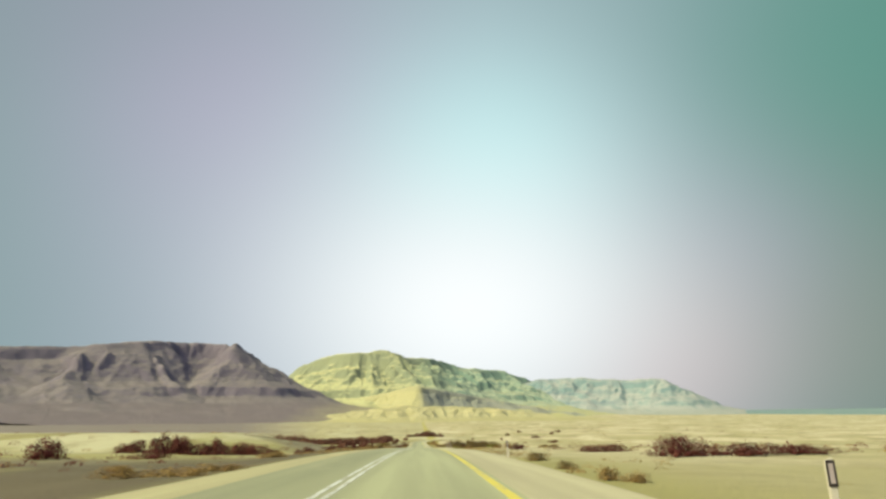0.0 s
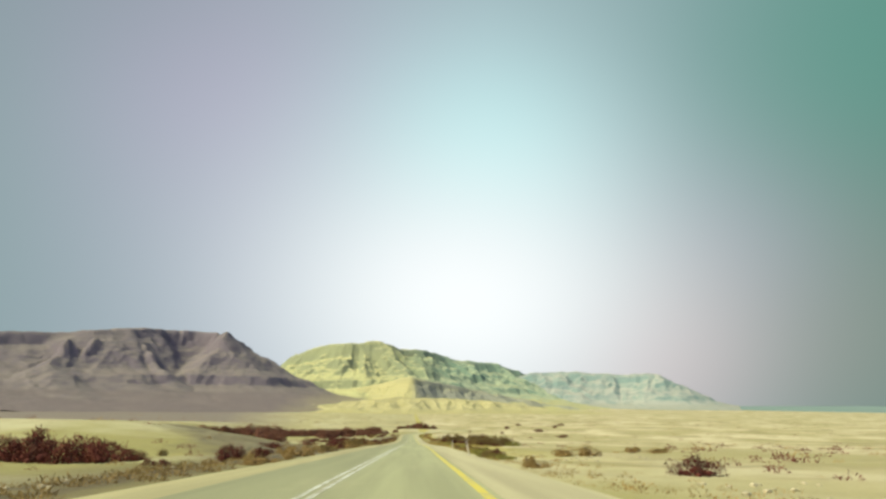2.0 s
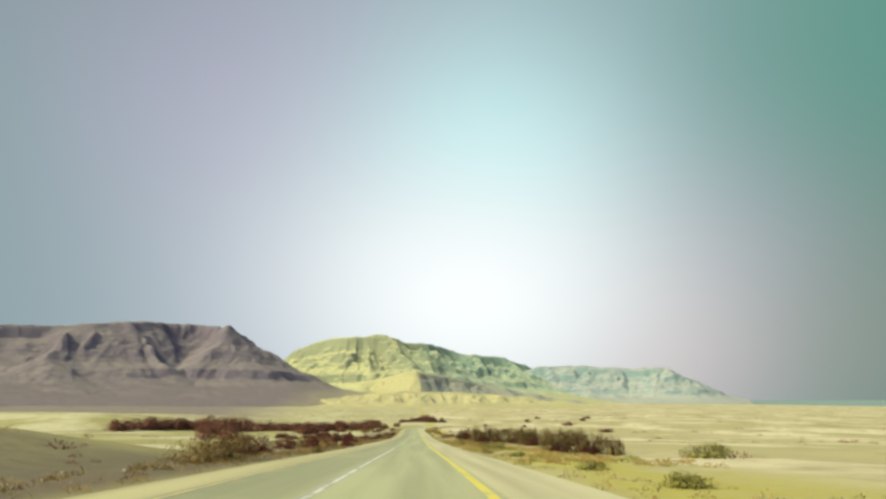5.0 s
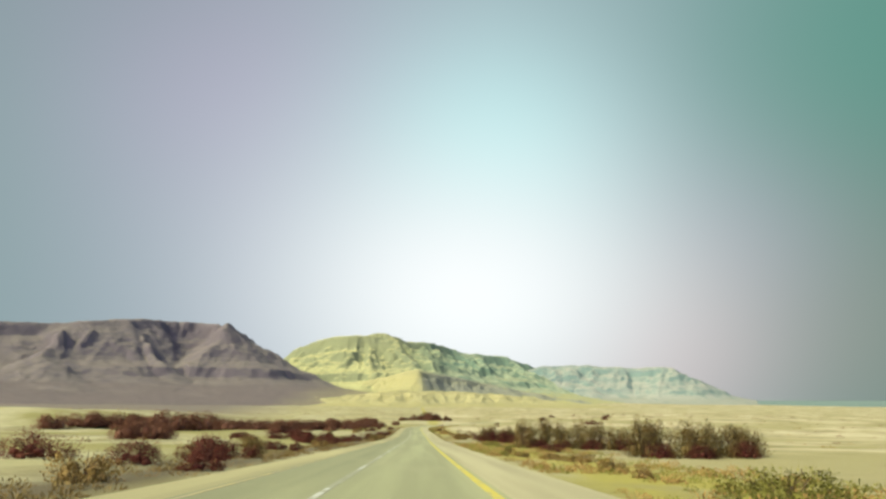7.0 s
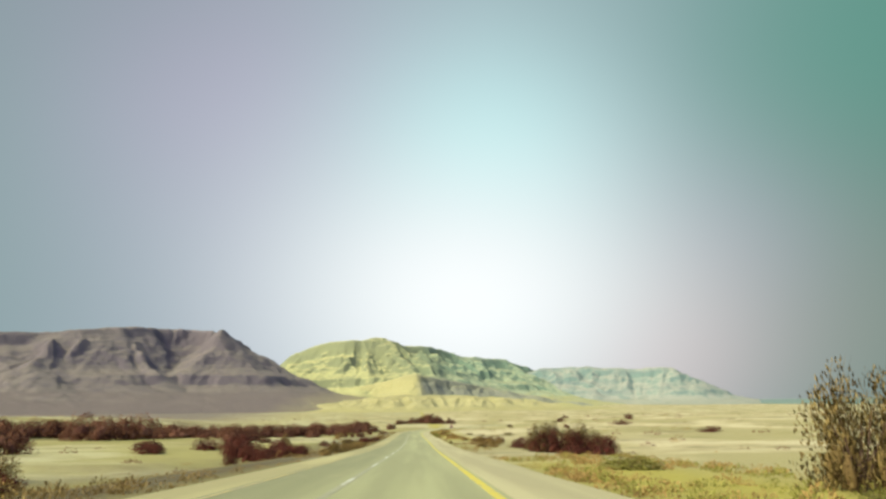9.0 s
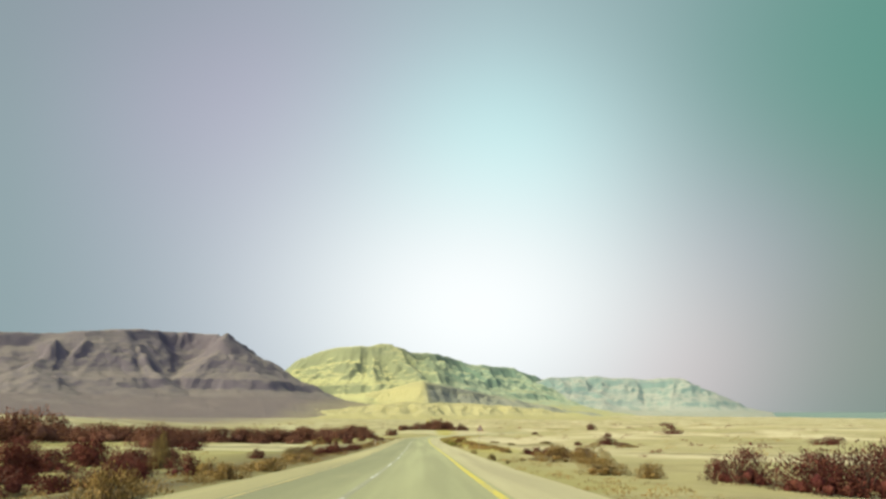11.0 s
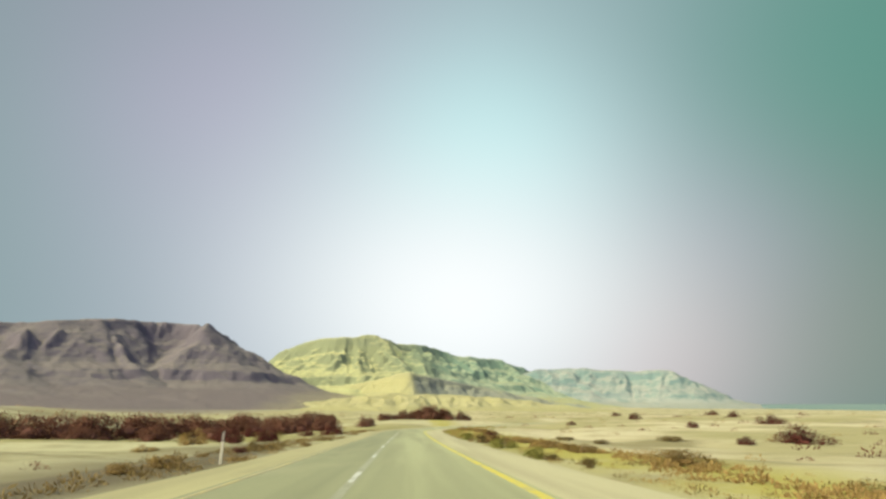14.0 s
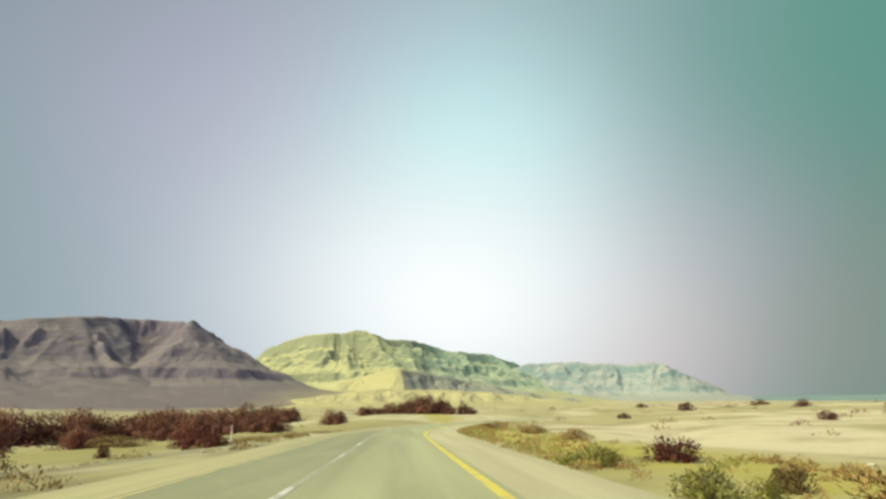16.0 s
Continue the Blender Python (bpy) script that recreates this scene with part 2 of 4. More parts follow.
# the darker blue-green east tones stand for shade and haze on the ridge
ROCK_MID = rock_material("ochre_rock_shaded_east", (0.195, 0.208, 0.118), (0.385, 0.372, 0.178), (0.31, 0.29, 0.13), (0.155, 0.17, 0.115),
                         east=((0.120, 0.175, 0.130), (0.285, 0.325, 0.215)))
# the east tones darken the face that turns from the sun
ROCK_BENCH = rock_material("ochre_bench_shaded_east", (0.30, 0.28, 0.14), (0.34, 0.315, 0.15), (0.345, 0.325, 0.125), (0.22, 0.212, 0.125),
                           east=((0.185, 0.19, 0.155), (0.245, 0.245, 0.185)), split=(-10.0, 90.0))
ROCK_HILL = rock_material("pale_yellow_marl", (0.29, 0.265, 0.125), (0.36, 0.33, 0.17), (0.31, 0.28, 0.125), (0.22, 0.20, 0.11))
# pale blue-green base tones hold the haze over the far range
ROCK_FAR = rock_material("hazed_grey_green_rock", (0.138, 0.196, 0.184), (0.275, 0.285, 0.245), (0.245, 0.25, 0.20), (0.14, 0.168, 0.182))
# this maroon carries the reddish shade on the bushes as leaf colour
RUST = leaf_material("shade_reddened_foliage", (0.10, 0.025, 0.024), (0.178, 0.064, 0.043))
OLIVE = leaf_material("olive_foliage", (0.15, 0.098, 0.040), (0.295, 0.218, 0.084))
STRAW = leaf_material("dry_straw_foliage", (0.27, 0.168, 0.060), (0.43, 0.30, 0.115))
GREEN = leaf_material("pale_green_foliage", (0.215, 0.205, 0.045), (0.37, 0.345, 0.10))
# lighter red-brown than RUST, in place of haze over the distant thicket
BROWN = leaf_material("hazed_thicket_foliage", (0.150, 0.062, 0.046), (0.255, 0.125, 0.082))
TWIG = plain_material("grey_brown_bark", (0.085, 0.05, 0.036), 0.9)
STONE = plain_material("pale_limestone", (0.33, 0.295, 0.195), 0.9)
SEA = plain_material("hazy_sea", (0.095, 0.14, 0.135), 0.7, wear=0.1)

# ---- shapes ----


def mesh_object(name, verts, faces, material, parent=None, smooth=False):
    me = bpy.data.meshes.new(name)
    me.from_pydata([tuple(p) for p in verts], [], [tuple(p) for p in faces])
    me.materials.append(material)
    if smooth:
        me.polygons.foreach_set("use_smooth", [True] * len(me.polygons))
    me.update()
    ob = new(name, me)
    ob.parent = parent
    return ob


def part(name, bm, material, parent, label="", smooth=False):
    me = bpy.data.meshes.new(name)
    if smooth:
        for f in bm.faces:
            f.smooth = True
    bm.to_mesh(me)
    bm.free()
    me.materials.append(material)
    ob = new(name, me)
    ob.parent = parent
    return tagged(ob, label) if label else ob


def hashed(ix, iy, seed):
    n = np.sin(ix * 127.1 + iy * 311.7 + seed * 74.7) * 43758.5453
    return n - np.floor(n)


def value_noise(x, y, seed=0):
    x, y = np.asarray(x, float), np.asarray(y, float)
    ix, iy = np.floor(x), np.floor(y)
    fx, fy = x - ix, y - iy
    fx, fy = fx * fx * (3 - 2 * fx), fy * fy * (3 - 2 * fy)
    a, b = hashed(ix, iy, seed), hashed(ix + 1, iy, seed)
    c, d = hashed(ix, iy + 1, seed), hashed(ix + 1, iy + 1, seed)
    return (a + (b - a) * fx) * (1 - fy) + (c + (d - c) * fx) * fy


def fbm(x, y, octaves=4, seed=0, gain=0.5):
    total, amp, norm = 0.0, 1.0, 0.0
    for o in range(octaves):
        total = total + amp * value_noise(np.asarray(x) * 2 ** o, np.asarray(y) * 2 ** o, seed + o)
        norm += amp
        amp *= gain
    return total / norm


def smooth_step(x, lo, hi):
    s = np.clip((np.asarray(x, float) - lo) / (hi - lo), 0, 1)
    return s * s * (3 - 2 * s)


# ---- the road's line ----
SLOPE_AT = [0, 25, 50, 75, 100, 130, 160, 190, 220, 250, 270, 290, 310, 330, 350, 370, 390, 410, 440, 480, 520, 560, 620, 650]
SLOPE = [0.56, 0.31, -0.4, -0.76, -0.6, -0.8, -1.13, -0.84, -0.7, -0.67, -0.58, -0.24, 0.19, 0.23, 0.36, 0.47, 0.5, 0.77, 0.99, 1.5, 2.2, 2.1, 1.2, 1.2]
GRID_Y = np.arange(-60.0, 1400.0, 1.0)
GRID_Z = np.cumsum(np.tan(np.radians(np.interp(GRID_Y, SLOPE_AT, SLOPE))))
GRID_Z -= np.interp(0.0, GRID_Y, GRID_Z)


def road_z(y):
    return np.interp(y, GRID_Y, GRID_Z)


MIDDLE_AT = [-60, 0, 20, 40, 60, 80, 110, 140, 170, 190, 220, 250, 310, 330, 350, 370, 390, 425]
MIDDLE_X = [-1.97, -1.91, -1.81, -1.67, -1.56, -1.47, -1.28, -1.26, -1.31, -1.39, -1.46, -1.42, -1.43, -1.63, -1.84, -2.09, -2.21, -2.24]
BEND_Y, BEND_R, BEND_TURN = 425.0, 210.0, 0.95


def road_line():
    """Points along the middle line, 2 m apart: x, y, z and the heading to the right of +y."""
    out = []
    for y in np.arange(-60.0, BEND_Y, 2.0):
        out.append((float(np.interp(y, MIDDLE_AT, MIDDLE_X)), y, float(road_z(y)), 0.0))
    x0, y0 = out[-1][0], out[-1][1]
    for i in range(1, 260):
        s = i * 2.0
        turn = min(s / BEND_R, BEND_TURN)
        extra = max(0.0, s - BEND_TURN * BEND_R)
        x = x0 + BEND_R * (1 - math.cos(turn)) + extra * math.sin(turn)
        y = y0 + BEND_R * math.sin(turn) + extra * math.cos(turn)
        out.append((x, y, float(road_z(y0 + 0.8 * s)), turn))
    return np.array(out)


LINE = road_line()
LEFT_EDGE, RIGHT_LINE, RIGHT_EDGE = -2.6, 3.56, 6.05


def to_road(x, y):
    """Signed distance from the middle line (right is positive) and the road's height there."""
    x, y = np.atleast_1d(np.asarray(x, float)), np.atleast_1d(np.asarray(y, float))
    off, height = np.empty(len(x)), np.empty(len(x))
    for i in range(0, len(x), 4000):
        dx, dy = x[i:i + 4000, None] - LINE[:, 0], y[i:i + 4000, None] - LINE[:, 1]
        k = np.argmin(dx * dx + dy * dy, axis=1)
        r = np.arange(len(k))
        head = LINE[k, 3]
        side_ = np.where(dx[r, k] * np.cos(head) - dy[r, k] * np.sin(head) < 0, -1, 1)
        off[i:i + 4000] = side_ * np.sqrt(dx[r, k] ** 2 + dy[r, k] ** 2)
        height[i:i + 4000] = LINE[k, 2]
    return off, height


def wild_z(x, y):
    yy = np.clip(y, -60, 650)
    z = road_z(yy) + np.where(y > 650, 0.021 * (y - 650) + 4.5e-6 * (y - 650) ** 2, 0.0)
    z = z + 0.025 * np.clip(x - 30, 0, 130) * smooth_step(y, 350, 520) + 0.003 * np.clip(x - 160, 0, 2500) * smooth_step(y, 400, 2500)
    z = z + 4.2 * smooth_step(-x, 9, 46) * (1 - smooth_step(-x, 70, 120)) * smooth_step(y, 110, 152) * (1 - smooth_step(y, 166, 198))
    z = z + 8.0 * smooth_step(-x, 85, 150) * smooth_step(y, 345, 440) * (1 - smooth_step(y, 480, 760))
    z = z - 2.0 * smooth_step(-x, 16, 40) * smooth_step(y, 400, 470) * (1 - smooth_step(y, 560, 700))
    return z - 0.8 * smooth_step(-x, 4, 16) * (1 - smooth_step(y, 500, 900)) - 0.1 * smooth_step(x, 3, 16)


def ground_z(x, y):
    x, y = np.atleast_1d(np.asarray(x, float)), np.atleast_1d(np.asarray(y, float))
    off, near = to_road(x, y)
    beyond = np.maximum(off - RIGHT_EDGE - 0.4, -off + LEFT_EDGE - 1.3)
    w = smooth_step(beyond, 0.0, 8.0)
    relief = 0.6 * (fbm(x / 26, y / 26, 4, 3) - 0.5) + 0.25 * (fbm(x / 3.1, y / 3.1, 3, 9) - 0.5)
    wash = -0.4 * smooth_step(1 - np.abs(fbm(x / 60, y / 45, 3, 21) - 0.5) * 9, 0.2, 1.0)
    far = smooth_step(np.hypot(x, y - 200), 300, 1500)
    relief = relief * (1 + 7 * far)
    wild = wild_z(x, y) + (relief + wash) * smooth_step(beyond, 1.5, 14)
    return (near - 0.07) * (1 - w) + wild * w


def strip(name, lo, hi, lift, material, start=-60.0, end=900.0, label="", category="", edge=0.0, step=1, kind="structure", parent=None):
    """A band along the road between two distances from its middle line."""
    rows = [p for p in LINE if start <= p[1] <= end][::step]
    if len(rows) < 2:
        return None
    verts, faces = [], []
    for i, (x, y, z, h) in enumerate(rows):
        c, s = math.cos(h), math.sin(h)
        wob = edge * (float(fbm(i * 0.31, 0.5, 3, 5)) - 0.5)
        for d, dz in ((lo, 0), ((lo + hi) / 2, 0), (hi + wob, 0), (hi + wob + 0.02, -0.12), (lo - 0.02, -0.12)):
            verts.append((x + d * c, y - d * s, z + lift + dz))
    for i in range(len(rows) - 1):
        a = i * 5
        for p, q in ((0, 1), (1, 2), (2, 3), (4, 0)):
            faces.append((a + p, a + q, a + 5 + q, a + 5 + p))
    ob = mesh_object(name, verts, faces, material, parent)
    if label:
        tagged(ob, label, category, kind=kind)
    return ob


# ---- ground ----
def spread(near, step, far, growth):
    out, x, s = [0.0], 0.0, step
    while x < far:
        if x > near:
            s *= growth
        x += s
        out.append(x)
    return out


def build_ground():
    right, left = spread(22, 0.95, 4300, 1.075), spread(26, 0.95, 3800, 1.075)
    xs = np.array([-v_ for v_ in left[::-1]] + right[1:])
    ys = np.array([-60.0, -40.0] + [-20 + v_ for v_ in spread(500, 1.4, 4860, 1.032)])
    X, Y = np.meshgrid(xs, ys)
    Z = ground_z(X.ravel(), Y.ravel())
    n, m = len(xs), len(ys)
    verts = np.column_stack((X.ravel(), Y.ravel(), Z))
    idx = np.arange(n * m).reshape(m, n)
    faces = np.column_stack((idx[:-1, :-1].ravel(), idx[:-1, 1:].ravel(), idx[1:, 1:].ravel(), idx[1:, :-1].ravel()))
    ob = mesh_object("ground", verts.tolist(), faces.tolist(), SAND, smooth=True)
    tagged(ob, "pale yellow desert sand and gravel plain with washes", "ground", kind="structure")


build_ground()
strip("road", LEFT_EDGE, RIGHT_LINE + 0.25, 0.0, ASPHALT, label="worn grey asphalt of a two-lane desert road", category="road")
strip("road_shoulder", RIGHT_LINE + 0.27, RIGHT_EDGE, -0.006, SHOULDER, edge=0.35, label="dusty pale paved shoulder beside the asphalt", category="road shoulder")
strip("road_verge", LEFT_EDGE - 1.5, LEFT_EDGE - 0.02, -0.02, GRAVEL, edge=0.0, label="sandy gravel verge along the asphalt edge", category="verge")
strip("edge_line", RIGHT_LINE - 0.10, RIGHT_LINE + 0.11, 0.005, YELLOW_LINE, label="solid yellow edge line on the asphalt", category="road marking")
strip("edge_line", LEFT_EDGE + 0.13, LEFT_EDGE + 0.23, 0.005, FADED_LINE, start=120, label="faded yellow edge line on the far lane", category="road marking")
strip("centre_line", -0.17, -0.05, 0.005, WHITE_LINE, end=122, label="solid white line of a double centre line", category="road marking")
strip("centre_line", 0.07, 0.19, 0.005, WHITE_LINE, end=178, label="solid white line of a double centre line", category="road marking")


# ---- mountains ----
def rim_field(rim, X, Y):
    """Distance from the rim, arc length of the nearest point on it, and a smooth rim height."""
    P = np.array(rim, float)
    seg = np.hypot(*(P[1:, :2] - P[:-1, :2]).T)
    arc = np.concatenate(([0.0], np.cumsum(seg)))
    best, at_ = np.full(X.shape, 1e18), np.zeros(X.shape)
    for k in range(len(P) - 1):
        dx, dy = P[k + 1, 0] - P[k, 0], P[k + 1, 1] - P[k, 1]
        f = np.clip(((X - P[k, 0]) * dx + (Y - P[k, 1]) * dy) / (dx * dx + dy * dy), 0, 1)
        d2 = (X - P[k, 0] - f * dx) ** 2 + (Y - P[k, 1] - f * dy) ** 2
        near = d2 < best
        best, at_ = np.where(near, d2, best), np.where(near, arc[k] + f * seg[k], at_)
    total, weight = np.zeros(X.shape), np.zeros(X.shape)
    for a in np.linspace(0, arc[-1], 70):
        px, py, pz = (np.interp(a, arc, P[:, i]) for i in range(3))
        w = 1 / ((X - px) ** 2 + (Y - py) ** 2 + 900.0) ** 2
        total, weight = total + w * pz, weight + w
    return np.sqrt(best), at_, total / weight


def within(poly, X, Y):
    """Whether points lie inside a closed outline."""
    inside = np.zeros(X.shape, bool)
    for (xa, ya), (xb, yb) in zip(poly, poly[1:] + poly[:1]):
        if ya != yb:
            inside ^= ((ya > Y) != (yb > Y)) & (X < (xb - xa) * (Y - ya) / (yb - ya) + xa)
    return inside


def escarpment(name, rim, back, extent, step, profile, material, label, seed, bays=50.0, bay=190.0, spur=0.42, gully=150.0, notch=9.0, beds=0.12, lean=0.5, depth=170.0, rough=0.75, grain=150.0, ribs=()):
    """A mesa worn by water: a capped cliff, gullied talus, a shelf with a lower cliff, and a long fan.
    profile: (metres out from the rim, share of the height). ribs: ridges, or with a negative fall ravines, from one point of the plan to another, with their own distance from the rim."""
    xs, ys = np.arange(extent[0], extent[1], step), np.arange(extent[2], extent[3], step)
    X, Y = np.meshgrid(xs, ys)
    warp_x = X + 60 * (fbm(X / 260, Y / 260, 3, seed + 1) - 0.5)
    warp_y = Y + 60 * (fbm(X / 260, Y / 260, 3, seed + 2) - 0.5)
    d, along, top = rim_field(rim, warp_x, warp_y)
    inside = within([(p[0], p[1]) for p in rim] + back, warp_x, warp_y)
    d = np.where(inside, -d, d)
    floor = ground_z(X.ravel(), Y.ravel()).reshape(X.shape) - 3.0
    # buttresses and bays of the rim, then spurs and gullies that run down the slope
    out = d + bays * (1.2 * (fbm(along / bay, 0.5 + d / 900, 3, seed + 3) - 0.5) + 1.2 * (fbm(X / bay, Y / bay, 3, seed + 15) - 0.5))
    turn = along + lean * d * (fbm(along / 300, d / 800, 2, seed + 4) - 0.5) * 2
    big = 1 - np.abs(2 * fbm(turn / gully, d / 1500, 2, seed + 5) - 1)
    mid = 1 - np.abs(2 * fbm(turn / (0.4 * gully), d / 900, 2, seed + 6) - 1)
    rill = 1 - np.abs(2 * fbm(turn / (0.13 * gully), d / 420, 3, seed + 10) - 1)
    fine = 1 - np.abs(2 * fbm(X / 34, Y / 34, 3, seed + 7) - 1)
    wx, wy = X + 90 * (fbm(X / 210, Y / 210, 2, seed + 12) - 0.5), Y + 90 * (fbm(X / 210, Y / 210, 2, seed + 13) - 0.5)
    broken = 1 - np.abs(2 * fbm(wx / grain, wy / grain, 4, seed + 14, 0.55) - 1)
    run = np.interp(0.44, [p[1] for p in profile[::-1]], [p[0] for p in profile[::-1]])
    swell = (0.12 + 0.88 * smooth_step(out, 20, 0.6 * run)) * (1 - 0.72 * smooth_step(out, 0.85 * run, 1.9 * run))
    carved = out - spur * run * swell * (0.65 * (big - 0.62) + 0.4 * (mid - 0.62) + 0.2 * (rill - 0.6) + rough * (broken - 0.6) + 0.08 * (fine - 0.6))
    for xa, ya, xb, yb, out_a, out_b, fall in ribs:
        f = np.clip(((X - xa) * (xb - xa) + (Y - ya) * (yb - ya)) / ((xb - xa) ** 2 + (yb - ya) ** 2), 0, 1)
        off = np.hypot(X - xa - f * (xb - xa), Y - ya - f * (yb - ya)) + 45 * (broken - 0.6) + 18 * (rill - 0.6)
        line = out_a + (out_b - out_a) * f + fall * np.maximum(off, 0)
        carved = np.minimum(carved, line) if fall > 0 else np.maximum(carved, line)
    share = np.interp(carved, [p[0] for p in profile], [p[1] for p in profile])
    # here and there the cliffs are buried under talus
    bare = smooth_step(fbm(along / 210, d / 500, 3, seed + 11), 0.30, 0.52)
    worn = [profile[0]] + [p for p in profile if p[1] in (0.95, 0.47, 0.46, 0.42, 0.20, 0.17, 0.12)] + [profile[-1]]
    share = bare * share + (1 - bare) * np.interp(carved, [p[0] for p in worn], [p[1] for p in worn])
    # harder beds stand out as thin steps
    layer = share * 17 + 2.5 * fbm(X / 300, Y / 300, 2, seed + 8)
    stepped = (np.floor(layer) + smooth_step(layer - np.floor(layer), 0.25, 0.75) - layer) / 17
    share = share + beds * stepped * smooth_step(share, 0.25, 0.36) * (1 - smooth_step(share, 0.95, 1.0))
    crest = top + notch * 2 * (fbm(along / 70, d / 90, 4, seed + 9) - 0.5)
    Z = floor + (crest - floor) * share + 4.0 * (fine - 0.6) * smooth_step(share, 0.05, 0.3)
    Z = Z + 0.05 * np.clip(-d, 0, 200)
    keep = (share > 0.004) & (d > -depth)
    use = keep[:-1, :-1] | keep[1:, :-1] | keep[:-1, 1:] | keep[1:, 1:]
    idx = np.arange(X.size).reshape(X.shape)
    quads = np.stack((idx[:-1, :-1], idx[:-1, 1:], idx[1:, 1:], idx[1:, :-1]), -1)[use]
    used = np.unique(quads)
    place = np.full(X.size, -1)
    place[used] = np.arange(len(used))
    verts = np.column_stack((X.ravel(), Y.ravel(), Z.ravel()))[used]
    ob = mesh_object(name, verts.tolist(), place[quads].tolist(), material, smooth=True)
    return tagged(ob, label, "mountain", kind="structure")


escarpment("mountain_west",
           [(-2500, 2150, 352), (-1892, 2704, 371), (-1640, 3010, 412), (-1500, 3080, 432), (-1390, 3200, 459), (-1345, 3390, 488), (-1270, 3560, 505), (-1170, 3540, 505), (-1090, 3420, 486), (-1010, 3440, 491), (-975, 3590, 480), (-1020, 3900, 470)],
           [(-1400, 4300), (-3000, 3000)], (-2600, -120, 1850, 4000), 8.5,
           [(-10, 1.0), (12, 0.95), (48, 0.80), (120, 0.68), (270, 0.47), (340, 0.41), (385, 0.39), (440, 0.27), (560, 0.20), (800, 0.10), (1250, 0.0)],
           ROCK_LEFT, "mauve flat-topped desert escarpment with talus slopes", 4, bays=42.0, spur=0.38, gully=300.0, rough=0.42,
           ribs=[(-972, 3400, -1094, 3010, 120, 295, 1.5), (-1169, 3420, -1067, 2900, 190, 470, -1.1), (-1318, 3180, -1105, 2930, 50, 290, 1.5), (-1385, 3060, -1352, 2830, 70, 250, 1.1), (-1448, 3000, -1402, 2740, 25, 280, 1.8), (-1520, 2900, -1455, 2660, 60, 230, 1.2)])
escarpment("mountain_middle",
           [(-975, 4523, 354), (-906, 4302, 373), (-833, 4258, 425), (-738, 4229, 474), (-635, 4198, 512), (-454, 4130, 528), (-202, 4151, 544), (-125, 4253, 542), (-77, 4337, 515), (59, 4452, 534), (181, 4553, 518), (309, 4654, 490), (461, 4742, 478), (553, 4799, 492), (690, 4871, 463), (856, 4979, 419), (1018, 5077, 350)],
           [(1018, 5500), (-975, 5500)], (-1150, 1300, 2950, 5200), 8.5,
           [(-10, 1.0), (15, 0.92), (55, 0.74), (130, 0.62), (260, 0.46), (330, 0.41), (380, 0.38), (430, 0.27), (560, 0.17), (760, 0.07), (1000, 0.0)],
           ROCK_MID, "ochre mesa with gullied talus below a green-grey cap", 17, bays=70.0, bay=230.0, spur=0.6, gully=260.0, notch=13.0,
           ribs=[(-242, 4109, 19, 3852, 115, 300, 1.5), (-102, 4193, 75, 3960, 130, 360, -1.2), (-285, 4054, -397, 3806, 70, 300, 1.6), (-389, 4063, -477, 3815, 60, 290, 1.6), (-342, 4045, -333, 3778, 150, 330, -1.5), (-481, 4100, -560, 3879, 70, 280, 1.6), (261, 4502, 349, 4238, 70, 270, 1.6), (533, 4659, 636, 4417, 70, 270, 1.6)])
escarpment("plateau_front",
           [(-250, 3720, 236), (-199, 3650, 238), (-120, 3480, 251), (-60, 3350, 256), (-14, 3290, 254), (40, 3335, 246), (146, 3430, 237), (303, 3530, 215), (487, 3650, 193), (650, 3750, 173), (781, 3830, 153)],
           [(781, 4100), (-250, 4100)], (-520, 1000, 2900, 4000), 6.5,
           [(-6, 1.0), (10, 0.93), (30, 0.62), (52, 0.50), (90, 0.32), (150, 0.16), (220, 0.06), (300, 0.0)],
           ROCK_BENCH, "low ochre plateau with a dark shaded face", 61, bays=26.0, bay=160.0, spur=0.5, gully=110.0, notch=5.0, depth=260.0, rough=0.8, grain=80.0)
escarpment("foothill",
           [(-300, 2760, 100), (-195, 2670, 110), (-118, 2650, 120), (-20, 2650, 123), (80, 2680, 125), (182, 2700, 120), (287, 2720, 115), (395, 2750, 109), (506, 2780, 95), (600, 2820, 82)],
           [(600, 3100), (-300, 3100)], (-480, 800, 2250, 3050), 6.0,
           [(-60, 1.0), (30, 0.80), (100, 0.50), (180, 0.26), (260, 0.12), (380, 0.0)],
           ROCK_HILL, "pale yellow eroded foothills on the plain", 73, bays=70.0, bay=90.0, spur=0.8, gully=48.0, notch=8.0, depth=300.0, rough=1.2, grain=60.0)
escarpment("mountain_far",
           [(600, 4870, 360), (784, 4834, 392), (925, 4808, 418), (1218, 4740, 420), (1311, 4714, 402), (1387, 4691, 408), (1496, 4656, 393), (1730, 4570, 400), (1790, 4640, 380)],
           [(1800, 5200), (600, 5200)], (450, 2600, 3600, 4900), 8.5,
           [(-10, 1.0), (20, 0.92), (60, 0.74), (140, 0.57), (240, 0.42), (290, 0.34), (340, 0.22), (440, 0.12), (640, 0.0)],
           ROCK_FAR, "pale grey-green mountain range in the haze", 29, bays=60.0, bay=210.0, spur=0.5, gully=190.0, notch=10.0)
sea = mesh_object("water", [(2080, 4064, 105), (4300, 2700, 85), (4300, 2750, 140), (2080, 4114, 165)], [(0, 1, 2, 3)], SEA)
tagged(sea, "strip of hazy blue-green sea far off", "water", kind="structure")

